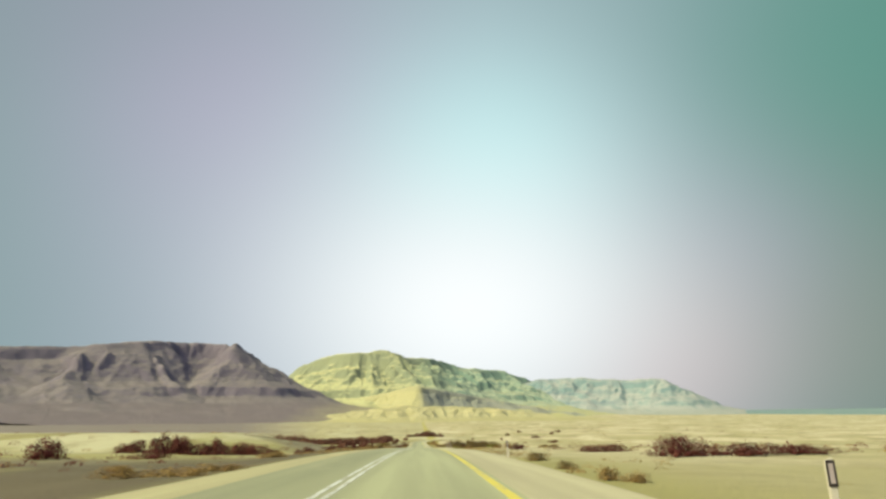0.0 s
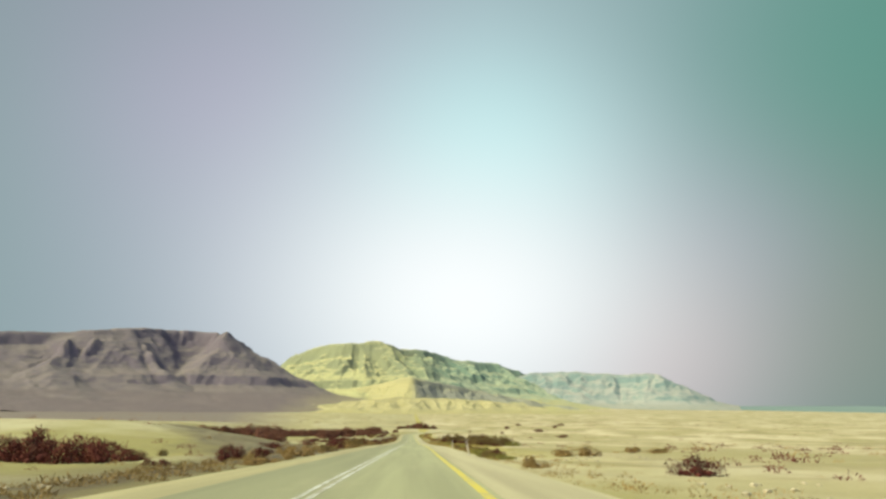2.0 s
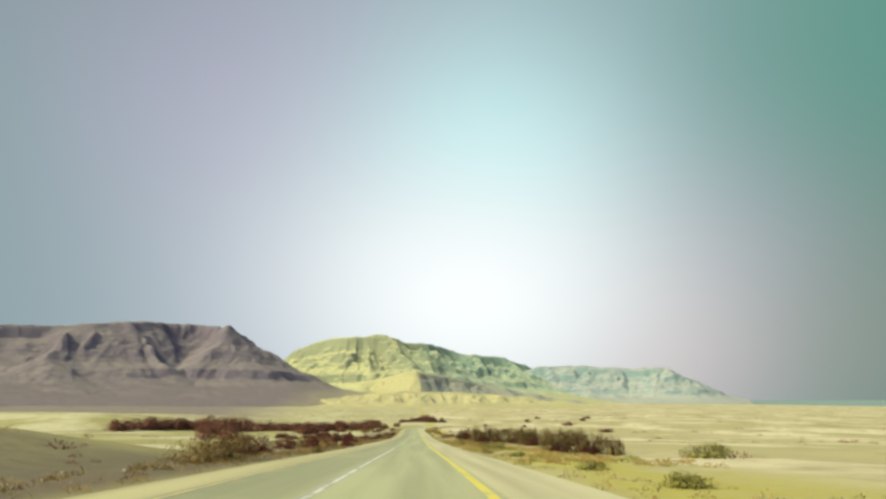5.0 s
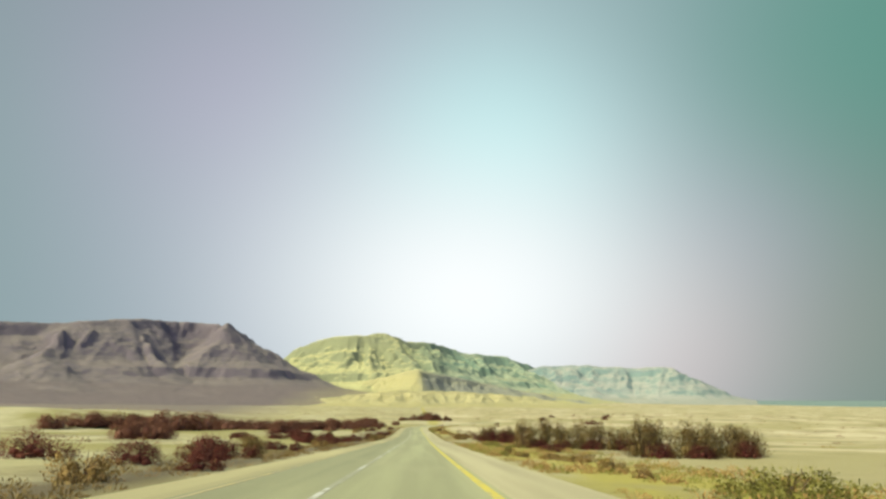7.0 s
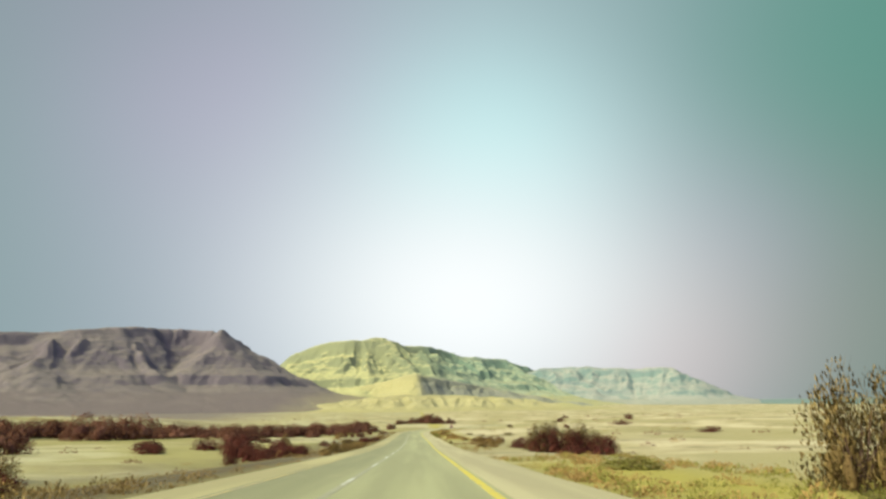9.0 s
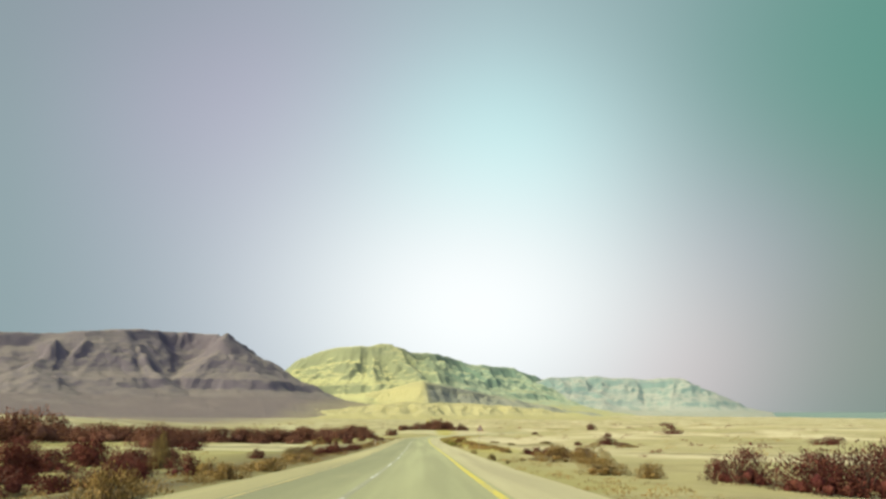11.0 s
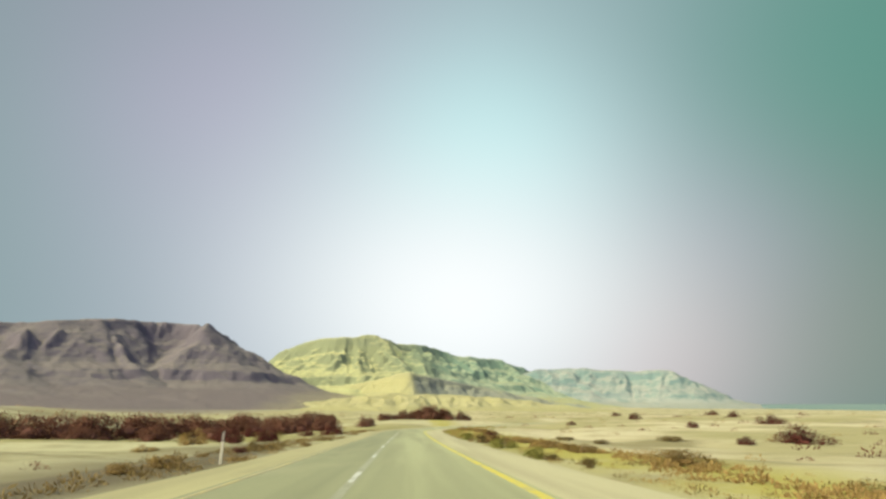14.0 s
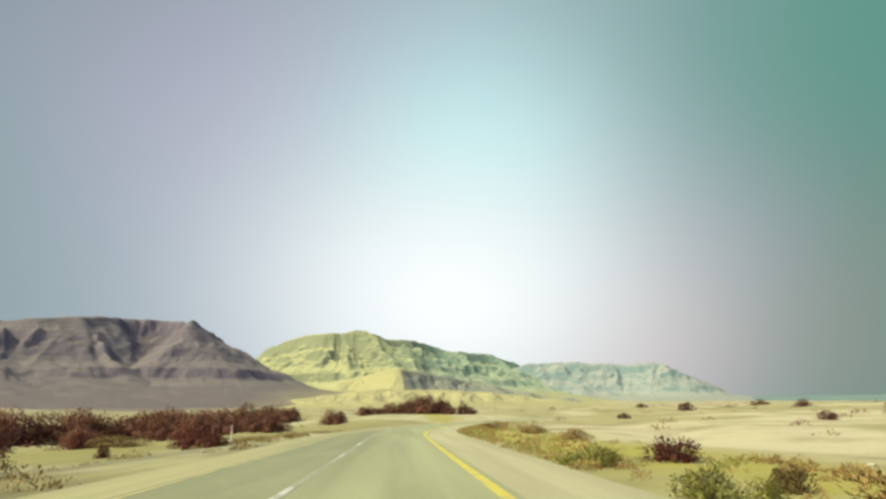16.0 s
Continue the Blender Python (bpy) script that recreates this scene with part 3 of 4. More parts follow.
# ---- shrubs ----
# material, name, label, leaves, leaf size, lift of the sprays, upright plumes, density of the core
KINDS = {
    "R": (RUST, "tamarisk_bush", "dark rust-brown tamarisk bush on pale sand", 2600, 0.052, 0.45, 1.0, 0.42),
    "O": (OLIVE, "desert_shrub", "feathery olive desert shrub on pale sand", 2600, 0.050, 0.8, 1.2, 0.42),
    "S": (STRAW, "dry_shrub", "dry straw-coloured shrub beside the road", 2600, 0.048, 0.6, 1.0, 0.42),
    "G": (GREEN, "saltbush", "low pale green saltbush beside the road", 2400, 0.050, 0.5, 1.0, 0.42),
    "T": (BROWN, "tamarisk_thicket", "tall dense red-brown tamarisk thicket on the plain", 3000, 0.059, 0.3, 1.0, 0.64),
}
PROTOTYPES = {}


def lump(rng, centre, radius, tall, verts, faces, normals):
    """A dense knot of twigs and leaves: a dented ball that stands on the ground."""
    bm = bmesh.new()
    bmesh.ops.create_icosphere(bm, subdivisions=1, radius=1.0)
    bm.verts.index_update()
    n = len(verts)
    for v_ in bm.verts:
        d = v_.co.normalized()
        p = Vector(centre) + Vector((d.x, d.y, d.z * tall)) * radius * rng.uniform(0.6, 1.1)
        p.z = max(p.z, 0.0)
        verts.append(p)
        normals.append(d)
    faces += [tuple(n + v_.index for v_ in f.verts) for f in bm.faces]
    bm.free()


def foliage_mesh(rng, leaves, size, feather, tall, core):
    """Fine sprays of leaves round a few dense lobes, in a dome of radius 1 and height 1."""
    lobes = []
    for i in range(rng.randint(11, 15)):
        a, r = rng.uniform(0, 2 * math.pi), math.sqrt(rng.uniform(0, 0.85))
        z = (1 - r * r) ** 0.5 * rng.uniform(0.25, 0.72)
        lobes.append((r * math.cos(a) * 0.8, r * math.sin(a) * 0.8, max(0.13, z), rng.uniform(0.22, 0.40)))
    verts, faces, normals = [], [], []
    for cx, cy, cz, cr in lobes:
        lump(rng, (cx * 0.75, cy * 0.75, cz * (0.3 + 0.5 * core)), cr * core, tall, verts, faces, normals)
    for i in range(leaves):
        cx, cy, cz, cr = rng.choice(lobes)
        stretch = tall
        if i % 5 == 0:
            a, r = rng.uniform(0, 2 * math.pi), rng.uniform(0.3, 0.95)
            cx, cy, cz, cr, stretch = r * math.cos(a), r * math.sin(a), rng.uniform(0.03, 0.18), 0.14, 1.0
        d = Vector((rng.gauss(0, 1), rng.gauss(0, 1), rng.gauss(0.3, 0.9))).normalized()
        p = Vector((cx, cy, cz)) + Vector((d.x, d.y, d.z * stretch)) * cr * rng.uniform(0.35, 1.05)
        p.z = max(p.z, 0.02 + 0.05 * rng.random())
        out = (d * 0.7 + Vector((p.x * 0.5, p.y * 0.5, feather)) + Vector((rng.gauss(0, 0.25), rng.gauss(0, 0.25), rng.gauss(0, 0.25)))).normalized()
        across = out.cross(Vector((rng.gauss(0, 1), rng.gauss(0, 1), rng.gauss(0, 1)))).normalized()
        length, wide = size * rng.uniform(0.9, 2.0), size * rng.uniform(0.45, 0.9)
        if i % 7 == 0:
            length, wide = length * 2.2, wide * 0.45
        n = len(verts)
        verts += [p, p + out * length * 0.55 + across * wide * 0.6, p + out * length, p + out * length * 0.5 - across * wide * 0.6]
        faces.append((n, n + 1, n + 2, n + 3))
        normals += [(d + Vector((rng.gauss(0, 0.35), rng.gauss(0, 0.35), 0.2 + rng.gauss(0, 0.3)))).normalized()] * 4
    return verts, faces, normals


def stem_mesh(rng, count):
    verts, faces = [], []
    for i in range(count):
        a, reach, rise = rng.uniform(0, 2 * math.pi), rng.uniform(0.15, 0.8), rng.uniform(0.45, 0.85)
        p = Vector((rng.gauss(0, 0.008), rng.gauss(0, 0.008), -0.05))
        q = Vector((reach * math.cos(a), reach * math.sin(a), rise))
        rings = []
        for j in range(4):
            s = j / 3
            c = p.lerp(q, s) + Vector((rng.gauss(0, 0.03), rng.gauss(0, 0.03), 0.12 * math.sin(s * math.pi)))
            r = 0.022 * (1 - 0.8 * s)
            rings.append(len(verts))
            verts += [c + Vector((r * math.cos(b), r * math.sin(b), 0)) for b in (0, 2.09, 4.19)]
        for r0, r1 in zip(rings, rings[1:]):
            faces += [(r0 + e, r0 + (e + 1) % 3, r1 + (e + 1) % 3, r1 + e) for e in range(3)]
    return verts, faces


def prototype(kind, variant, detail):
    """The first shrub of a kind and level of detail; later ones are copies of it."""
    if (kind, variant, detail) in PROTOTYPES:
        return PROTOTYPES[kind, variant, detail], False
    material, name, label, leaves, size, feather, tall, core = KINDS[kind]
    rng = random.Random(f"{kind}{variant}{detail}")
    leaves, size = int(leaves * (0.4, 0.75, 1.45, 1.25)[detail]), size * (1.45, 1.08, 0.72, 0.70)[detail]
    root = new(name)
    root.empty_display_size = 0.1
    tagged(root, label, "shrub", "shrubs along the road")
    v_, f_, n_ = foliage_mesh(rng, leaves, size, feather, tall, core)
    foliage = mesh_object("foliage", v_, f_, material, root, smooth=True)
    foliage.data.normals_split_custom_set_from_vertices(n_)
    v_, f_ = stem_mesh(rng, 12)
    mesh_object("stem", v_, f_, TWIG, root)
    PROTOTYPES[kind, variant, detail] = root
    return root, True


PLANTED = [0]


def plant(kind, places, label=""):
    """Shrubs of a kind at (x, y, width, height)."""
    for x, y, w, h in places:
        i = PLANTED[0]
        PLANTED[0] += 1
        rng = random.Random(i * 7 + 1)
        z = float(ground_z(x, y)[0]) - 0.04 * h
        root, fresh = prototype(kind, i % 3, 3 if w > 5.5 else 0 if w < 0.9 or abs(x) > 60 else 2 if w > 2.2 and abs(x) < 26 else 1)
        m = Matrix.LocRotScale((x, y, z), Euler((0, 0, rng.choice((0, 1, 2, 3)) * math.pi / 2 + rng.uniform(-0.35, 0.35))), (w / 2, w / 2 * rng.uniform(0.75, 1.0), h * 1.04))
        if fresh:
            root.matrix_basis = m
        else:
            root.scale, keep = (1, 1, 1), tuple(root.scale)
            root_copy = copy_thing(root, m)
            root.scale = keep
            if label:
                tagged(root_copy, label)


plant("R", [(14.9, 37.6, 4.4, 1.4), (13.7, 48.6, 5.3, 0.7), (18.9, 38.6, 6.1, 0.9), (22.9, 39.3, 5.1, 0.6), (-38.4, 69.8, 5, 2.4), (10.4, 70.9, 2.1, 0.7), (-31.3, 78.3, 6.1, 1.1), (-8.7, 88.6, 1.3, 0.7), (5.7, 88.9, 1.2, 0.6), (-12.8, 96.3, 2.0, 1.3), (-13.5, 102, 1.8, 1.2), (-9.2, 54, 1.9, 0.5), (-15.6, 92, 1.3, 0.5), (-17.3, 94, 1.2, 0.5), (-7, 118.3, 1.1, 0.5), (-17.4, 129.3, 2.8, 0.7), (-20, 144.2, 4.1, 1), (-15.3, 179.4, 3.2, 1.7), (-14.7, 182.3, 4.7, 2.2), (-6.6, 190.5, 1.8, 0.6), (-15.8, 190.9, 4.1, 1.2)])
plant("R", [(-9.8, 201.5, 2.6, 1.1), (-8, 202.4, 1.4, 0.7), (-13.4, 213.5, 5.2, 2.1), (-17, 210, 4.0, 1.8), (-25.3, 213.8, 5.9, 1.9), (-7.9, 214.4, 1.3, 0.7), (10.8, 218.7, 2.4, 0.7), (19.1, 222.3, 2, 0.9), (-15, 240.2, 3.2, 1.2), (-8.2, 265.4, 1.4, 0.8), (-9.3, 265.5, 1.9, 0.9), (12.8, 269, 2.6, 1), (16.1, 271.1, 3, 2), (-16, 275.2, 1.8, 1.1), (13, 278.8, 3.5, 1.3), (12.6, 284.6, 3.8, 1.6)])
plant("R", [(11.4, 287.2, 3.2, 1.5), (-8.9, 290.2, 1.6, 0.9), (-17.2, 291.7, 5, 1.3), (-21.2, 299.9, 2.3, 2.7), (-18.5, 307.4, 3.7, 2.1), (-7.5, 313.6, 1, 0.5), (-39, 314.5, 5, 1.3), (11.1, 315.1, 2, 0.8), (12.9, 316.5, 1.8, 0.9), (-31.8, 318.4, 5.6, 2.3), (-26.6, 318.8, 3.6, 2.5), (11, 319, 2.5, 0.9), (10.3, 321.2, 2.3, 0.8), (-7.3, 321.5, 2.5, 0.6), (9.7, 324, 1.5, 0.6), (-7.5, 330.4, 1.3, 0.5), (-8.5, 330.5, 1.6, 0.7), (-6.9, 331, 1.5, 0.7)])
plant("R", [(-8.3, 321.1, 1.9, 0.7), (-15.1, 325.8, 1.9, 0.9), (-7.4, 339, 1.8, 0.5), (-9.6, 336.5, 2.0, 0.8), (-11.9, 334.4, 2.2, 0.8), (-31.5, 355.1, 3.8, 1.2), (-8.4, 366.6, 1.2, 0.3), (36.1, 381.7, 3.2, 0.8), (5.1, 384.7, 0.5, 0.3), (6.6, 391.6, 1, 0.5), (31.7, 398.1, 2.2, 0.8), (38.6, 399.9, 7.4, 2), (7.7, 402.9, 2.2, 0.8), (-18.2, 403.5, 1.7, 0.9), (-16.4, 409.7, 4.2, 1.8), (-10.3, 418.2, 3.9, 1.3), (-23, 418.4, 4.5, 2.1), (-19, 427.1, 1.3, 0.9), (-16, 434.1, 2.9, 1.3), (-24.5, 435.6, 2.1, 1.4)])
plant("S", [(5.4, 16.6, 1.1, 0.3), (4.9, 17.2, 0.8, 0.4), (-6.9, 19.9, 2.1, 0.3), (-8.6, 19.9, 2.3, 0.4), (-6.6, 22.5, 1.8, 0.3), (-8.1, 36.9, 2.2, 0.4), (5.8, 75.9, 1.2, 0.3), (-6.1, 76.1, 1.2, 0.4), (5.5, 76.5, 1, 0.6), (-6.2, 79.4, 1.4, 0.3), (-5.9, 82.8, 0.9, 0.3), (-6.6, 89.6, 2.7, 0.7), (12.4, 92.6, 2.1, 0.8), (10.8, 92.9, 2.2, 0.7), (-14.4, 112, 2.4, 0.8), (-12, 114, 2.2, 0.9), (20.4, 100.7, 2.4, 0.5), (19.6, 104.9, 2.2, 0.6)])
plant("S", [(5.5, 110, 0.8, 0.2), (5.6, 112.2, 1.6, 0.4), (-7.7, 117.1, 1.2, 0.4), (-7.1, 121.3, 2, 0.5), (-6.3, 122.9, 2.3, 0.6), (-11.9, 130.1, 2.9, 1), (-6.9, 166.2, 0.9, 0.3), (-8, 185.5, 2, 1), (7.6, 188.5, 0.8, 0.5), (7.7, 192.1, 1.3, 0.6), (8.8, 201.5, 2.6, 0.5), (7.8, 203.5, 1.6, 0.5), (6.7, 208.4, 0.5, 0.4), (-8.5, 229.6, 2, 0.9), (-17.8, 232.3, 0.9, 0.6), (-6.1, 263.1, 1.3, 0.6), (-6.5, 278.9, 1.6, 0.9), (-6.1, 286.5, 1.6, 0.7), (-7.1, 287.9, 1.3, 0.7), (8.9, 289.1, 1.3, 0.8)])
plant("S", [(10.8, 305.6, 3.5, 1.4), (8.6, 306.8, 3.6, 1.2), (7.8, 291.7, 3.2, 0.8), (-6.4, 292.2, 2.2, 0.7), (-15.7, 294.6, 2.2, 0.8), (-7.2, 303.3, 2.0, 0.7), (8.2, 330.2, 0.7, 0.3), (8.5, 333, 1, 0.3), (9.4, 339, 1.8, 0.5), (9.2, 341.7, 1.6, 0.4), (9, 348.2, 3.3, 0.5), (-7.9, 353.3, 1.1, 0.4), (-7.6, 355.4, 1.4, 0.5), (8.5, 358.1, 3.6, 0.6), (-6.5, 359.3, 1, 0.2), (-9, 363.4, 0.6, 0.2), (7.9, 368.2, 1.6, 0.5), (-7.7, 369.4, 1.5, 0.4), (8, 371.2, 1.6, 0.5)])
plant("S", [(-6.5, 373.7, 0.8, 0.3), (7.6, 375.2, 2.4, 0.6), (34.9, 375.6, 3.8, 0.6), (6.6, 384, 0.8, 0.4), (6.3, 384.4, 0.7, 0.4), (8.2, 385.7, 2.4, 0.5), (6.7, 386.2, 0.6, 0.4), (6.9, 387.9, 1.2, 0.5), (-20.8, 387.9, 2.3, 0.6), (4.3, 388.7, 0.6, 0.3), (6.5, 392.2, 2.2, 0.7), (-21.4, 400.6, 3.9, 1.8), (9.4, 421, 2.6, 0.7), (9.6, 434, 3.3, 0.8), (9.2, 451, 4.2, 1)])
plant("O", [(5, 22.5, 0.9, 0.3), (5.2, 29.3, 1.2, 0.45), (5.5, 90.2, 1.6, 0.6), (-6.3, 100.6, 2.1, 0.6), (7.2, 109.9, 1.3, 0.4), (-24.8, 116.6, 1.3, 0.8), (7.3, 118.3, 2, 0.3), (5.6, 124.1, 1.1, 0.5), (7.2, 127.1, 1.2, 0.5), (-8.3, 150, 4.9, 1.4), (-5.8, 164.5, 1.1, 0.5), (-5.6, 165.1, 0.6, 0.2), (6, 167.6, 0.7, 0.2), (5.9, 168.9, 0.8, 0.2), (6.5, 174.4, 0.8, 0.3)])
plant("O", [(6.8, 206.8, 0.9, 0.3), (6.9, 214.1, 1, 0.4), (-17, 220.8, 4.5, 1.5), (-13.3, 225.3, 2.6, 1.7), (-19.4, 246.9, 4, 1.5), (-6.4, 265.7, 1, 0.6), (-7.5, 272.5, 0.9, 0.4)])
plant("O", [(-6.5, 272.5, 2.6, 0.9), (5.3, 303.6, 0.4, 0.2), (-9.5, 306.5, 0.8, 0.3), (6.9, 308.4, 0.5, 0.2), (5, 308.9, 0.4, 0.3), (5.1, 311.3, 0.9, 0.4), (-18.9, 312.8, 2.6, 2.6), (-10.6, 322.5, 3.3, 0.9), (5, 325.7, 0.8, 0.4), (8.6, 328.8, 1, 0.3), (-7.7, 345.7, 1.4, 0.4), (5.1, 356.8, 0.3, 0.2), (5.4, 358.2, 0.8, 0.3), (4.9, 361.5, 1, 0.3), (-8.1, 368.5, 1.2, 0.5), (4.7, 384.9, 1.2, 0.8), (-6.8, 387.6, 0.4, 0.2), (-7.7, 391.3, 0.9, 0.2), (6.3, 395.1, 1.1, 0.5)])
plant("O", [(18.4, 400.8, 2.2, 0.5), (14.9, 401.5, 2.6, 0.5), (26, 401.7, 4.2, 0.6), (-21.6, 435.5, 5, 1)])
plant("G", [(17.2, 157, 3.2, 1), (5.6, 176.3, 1, 0.3), (7.8, 180.9, 3, 0.9), (5.9, 208.7, 0.8, 0.4), (8.3, 226.3, 2.7, 0.5), (8.6, 241.5, 3.2, 0.7), (4.5, 362.1, 0.7, 0.4), (4.8, 364.4, 1.4, 0.5), (4.9, 375.1, 2.2, 0.8), (5.3, 394, 0.9, 0.4), (4.6, 394.4, 1.5, 0.6), (4.9, 401.9, 2.2, 0.7)])
plant("R", [(72.6, 545.8, 4.5, 2.4), (85.6, 489.5, 8.4, 2.6), (79.4, 391.5, 8.1, 2.0), (112, 560, 7, 2.5), (128, 610, 8, 2.6), (96, 640, 6, 2.2), (58, 470, 3.5, 1.4), (40, 500, 3, 1.2)])
plant("R", [(-13, 276, 3, 1.5), (-16, 283, 4, 2.0), (-19, 291, 4.5, 2.3), (-14, 296, 3, 1.6), (-22, 300, 5, 2.6), (-17, 304, 4, 2.0), (-25, 310, 4.4, 2.0), (-20, 316, 4, 2.2), (-29, 322, 5, 1.8), (-33, 300, 4, 1.2), (-38, 312, 5, 1.5), (-12, 288, 2.4, 1.2)])
# feathery shrubs that close the row on the low ground east of the road
plant("O", [(13.8, 184, 3.0, 2.1), (15.3, 185.6, 3.2, 2.5), (16.8, 184.6, 3.2, 2.4), (18.4, 186, 3.2, 2.3), (20.2, 184.5, 3.2, 2.2), (16.0, 213, 3.2, 2.7), (17.8, 214.2, 3.4, 3.1), (19.6, 213, 3.2, 2.9), (21.3, 215, 3.4, 2.6), (23.1, 214.6, 3.4, 2.7), (24.9, 216.2, 3.4, 2.5), (10.6, 231, 3.0, 2.9), (12.4, 232.2, 3.2, 3.3), (14.5, 231.4, 3.4, 2.9), (16.6, 233, 3.4, 3.0), (18.6, 232, 3.4, 3.1), (20.6, 233.2, 3.2, 2.5)])
# low dark bushes at the row's foot, standing in for its shaded bases
plant("R", [(14.5, 183, 2.4, 1.1), (17.3, 183.2, 2.6, 1.2), (23.4, 213.4, 2.8, 1.4), (16.6, 211.8, 2.4, 1.2), (19.4, 211.6, 2.6, 1.2), (11.8, 230, 2.6, 1.1), (14.2, 230, 2.4, 1.0), (17.2, 231, 2.6, 1.2), (20.8, 231.4, 3, 1.4), (23, 233, 3, 1.3), (12, 275, 3.8, 2.4), (14.6, 274.8, 4.2, 2.5), (14, 284.5, 3, 1.9), (17, 287, 3.4, 2.1), (19.5, 285, 3.6, 2.0)])
plant("O", [(11.4, 275.6, 3.0, 2.6), (13.1, 276.2, 3.6, 3.3), (15, 276.4, 3.6, 3.2), (16.8, 276.8, 3.2, 2.4)])
plant("G", [(4.95, 90.4, 1.0, 0.39), (5.5, 88.4, 1.2, 0.36), (6.0, 86.4, 1.3, 0.33), (5.6, 95.5, 1.0, 0.39), (5.4, 98.4, 1.2, 0.45), (6.3, 102, 1.5, 0.52), (5.7, 104.6, 1.2, 0.39), (6.5, 129, 1.4, 0.45), (7.3, 136, 1.6, 0.45), (5.3, 86.2, 0.8, 0.26), (7.2, 144, 1.4, 0.39), (6.9, 160, 1.4, 0.39)])
# a belt of tamarisk in front of the grassy rise
plant("R", [(-23.5, 106, 3.6, 1.3), (-26, 106.5, 4.4, 2.0), (-29, 107, 5, 2.5), (-32, 106.5, 5, 2.6), (-35, 107, 4.8, 2.3), (-38, 106.5, 5, 3.0), (-41, 107, 5.4, 3.2), (-44.5, 106, 4.6, 2.2), (-47, 107, 4, 1.7), (-33.5, 109.5, 5, 2.9), (-39.5, 110, 5.4, 3.3), (-28, 109, 4.4, 2.2)])
# the dense tamarisk thicket that runs across the plain towards the bend
HEDGE = [(-36, 508, 5.4), (-44, 499, 5.6), (-52, 490, 5.8), (-59, 480, 6.4), (-66, 468, 6.7), (-72, 456, 6.2), (-77, 444, 5.8), (-82, 431, 5.8), (-88, 420, 5.8), (-94, 409, 5.8), (-100, 397, 5.9), (-107, 384, 5.9), (-114, 370, 6.2)]
for (xa, ya, ha), (xb, yb, hb) in zip(HEDGE, HEDGE[1:]):
    plant("T", [(xa, ya, 16.5, 0.95 * ha), (0.5 * (xa + xb) - 2, 0.5 * (ya + yb) - 3, 14, 0.44 * (ha + hb))])
plant("T", [(-25.5, 474, 9.5, 4.3), (-23, 488, 9.5, 4.9), (-24, 525, 8, 3.4), (-30, 500, 12, 4.9), (-11, 490, 5.5, 2.7), (-46, 521, 13.2, 5.4), (-28, 530, 13.2, 4.9), (-17, 468, 6.6, 3), (-40, 470, 8.7, 3.2), (-58, 455, 8.7, 3), (-33, 482, 9, 3.6), (-49, 463, 9, 3.4)])
plant("T", [(-52.2, 290.8, 8.4, 4.6), (-50.7, 298.3, 10.1, 4.9), (-42.1, 368.2, 8.5, 4.3), (-40.4, 374.9, 10, 3.8), (-77.1, 376.3, 15, 7.2), (-70.9, 384.2, 15.4, 7.0), (-70, 410.9, 17.2, 5.0), (-65.2, 433.2, 18.7, 4.4)])
# the grove behind the bend
GROVE = "broad dark red-brown tamarisk grove behind the bend"
plant("T", [(-9.6, 557, 8.0, 2.7), (-5.0, 558, 7.0, 2.2), (-2.4, 560, 8.0, 3.7), (1.6, 559, 7.5, 4.2), (4.8, 560, 8.5, 6.0), (7.8, 559, 8.8, 6.0), (10.6, 558, 7.4, 4.6), (12.8, 557, 5.6, 2.7), (6.2, 556.5, 7.5, 4.4), (16.4, 558, 4.0, 3.8), (18.4, 558, 4.2, 2.4)], GROVE)


# ---- scattered scrub and stones ----
def scatter(name, count, place, size, material, label, category, seed, cards=9):
    rng = random.Random(seed)
    pts = []
    while len(pts) < count:
        p = place(rng)
        if p:
            pts.append(p)
    zs = ground_z([p[0] for p in pts], [p[1] for p in pts])
    verts, faces = [], []
    for (x, y, s), z in zip(pts, zs):
        w = s * size
        for j in range(cards):
            a, r = rng.uniform(0, 2 * math.pi), math.sqrt(rng.random())
            base = Vector((x + r * math.cos(a) * w * 0.55, y + r * math.sin(a) * w * 0.55, z - 0.03 * w + rng.random() * 0.42 * w * (1 - r * r)))
            out = Vector((math.cos(a) * r + rng.gauss(0, 0.3), math.sin(a) * r + rng.gauss(0, 0.3), rng.uniform(0.4, 1.1))).normalized() * w * rng.uniform(0.10, 0.24)
            across = out.cross(Vector((rng.gauss(0, 1), rng.gauss(0, 1), rng.gauss(0, 1)))).normalized() * w * rng.uniform(0.02, 0.045)
            n = len(verts)
            verts += [base, base + out * 0.55 + across, base + out, base + out * 0.55 - across]
            faces.append((n, n + 1, n + 2, n + 3))
    return tagged(mesh_object(name, verts, faces, material), label, category, kind="stuff")


def off_road(x, y, gap=0.6):
    off = float(to_road(x, y)[0][0])
    return off > RIGHT_EDGE + gap or off < LEFT_EDGE - 1.4 - gap


def on_plain(rng):
    y = 40 + 1500 * rng.random() ** 1.6
    x = rng.gauss(0, 1) * (25 + 0.33 * y)
    if off_road(x, y, 9) and fbm(x / 70, y / 70, 2, 41) > 0.47:
        return x, y, rng.uniform(0.5, 1.4) * (0.5 + min(abs(x) / 40, 1.0) + y / 900)


def far_plain(rng):
    y = 420 + 1700 * rng.random() ** 1.3
    x = rng.uniform(-0.55, 0.75) * y
    if off_road(x, y, 12) and fbm(x / 160, y / 160, 2, 91) > 0.45:
        return x, y, rng.uniform(0.4, 1.2)


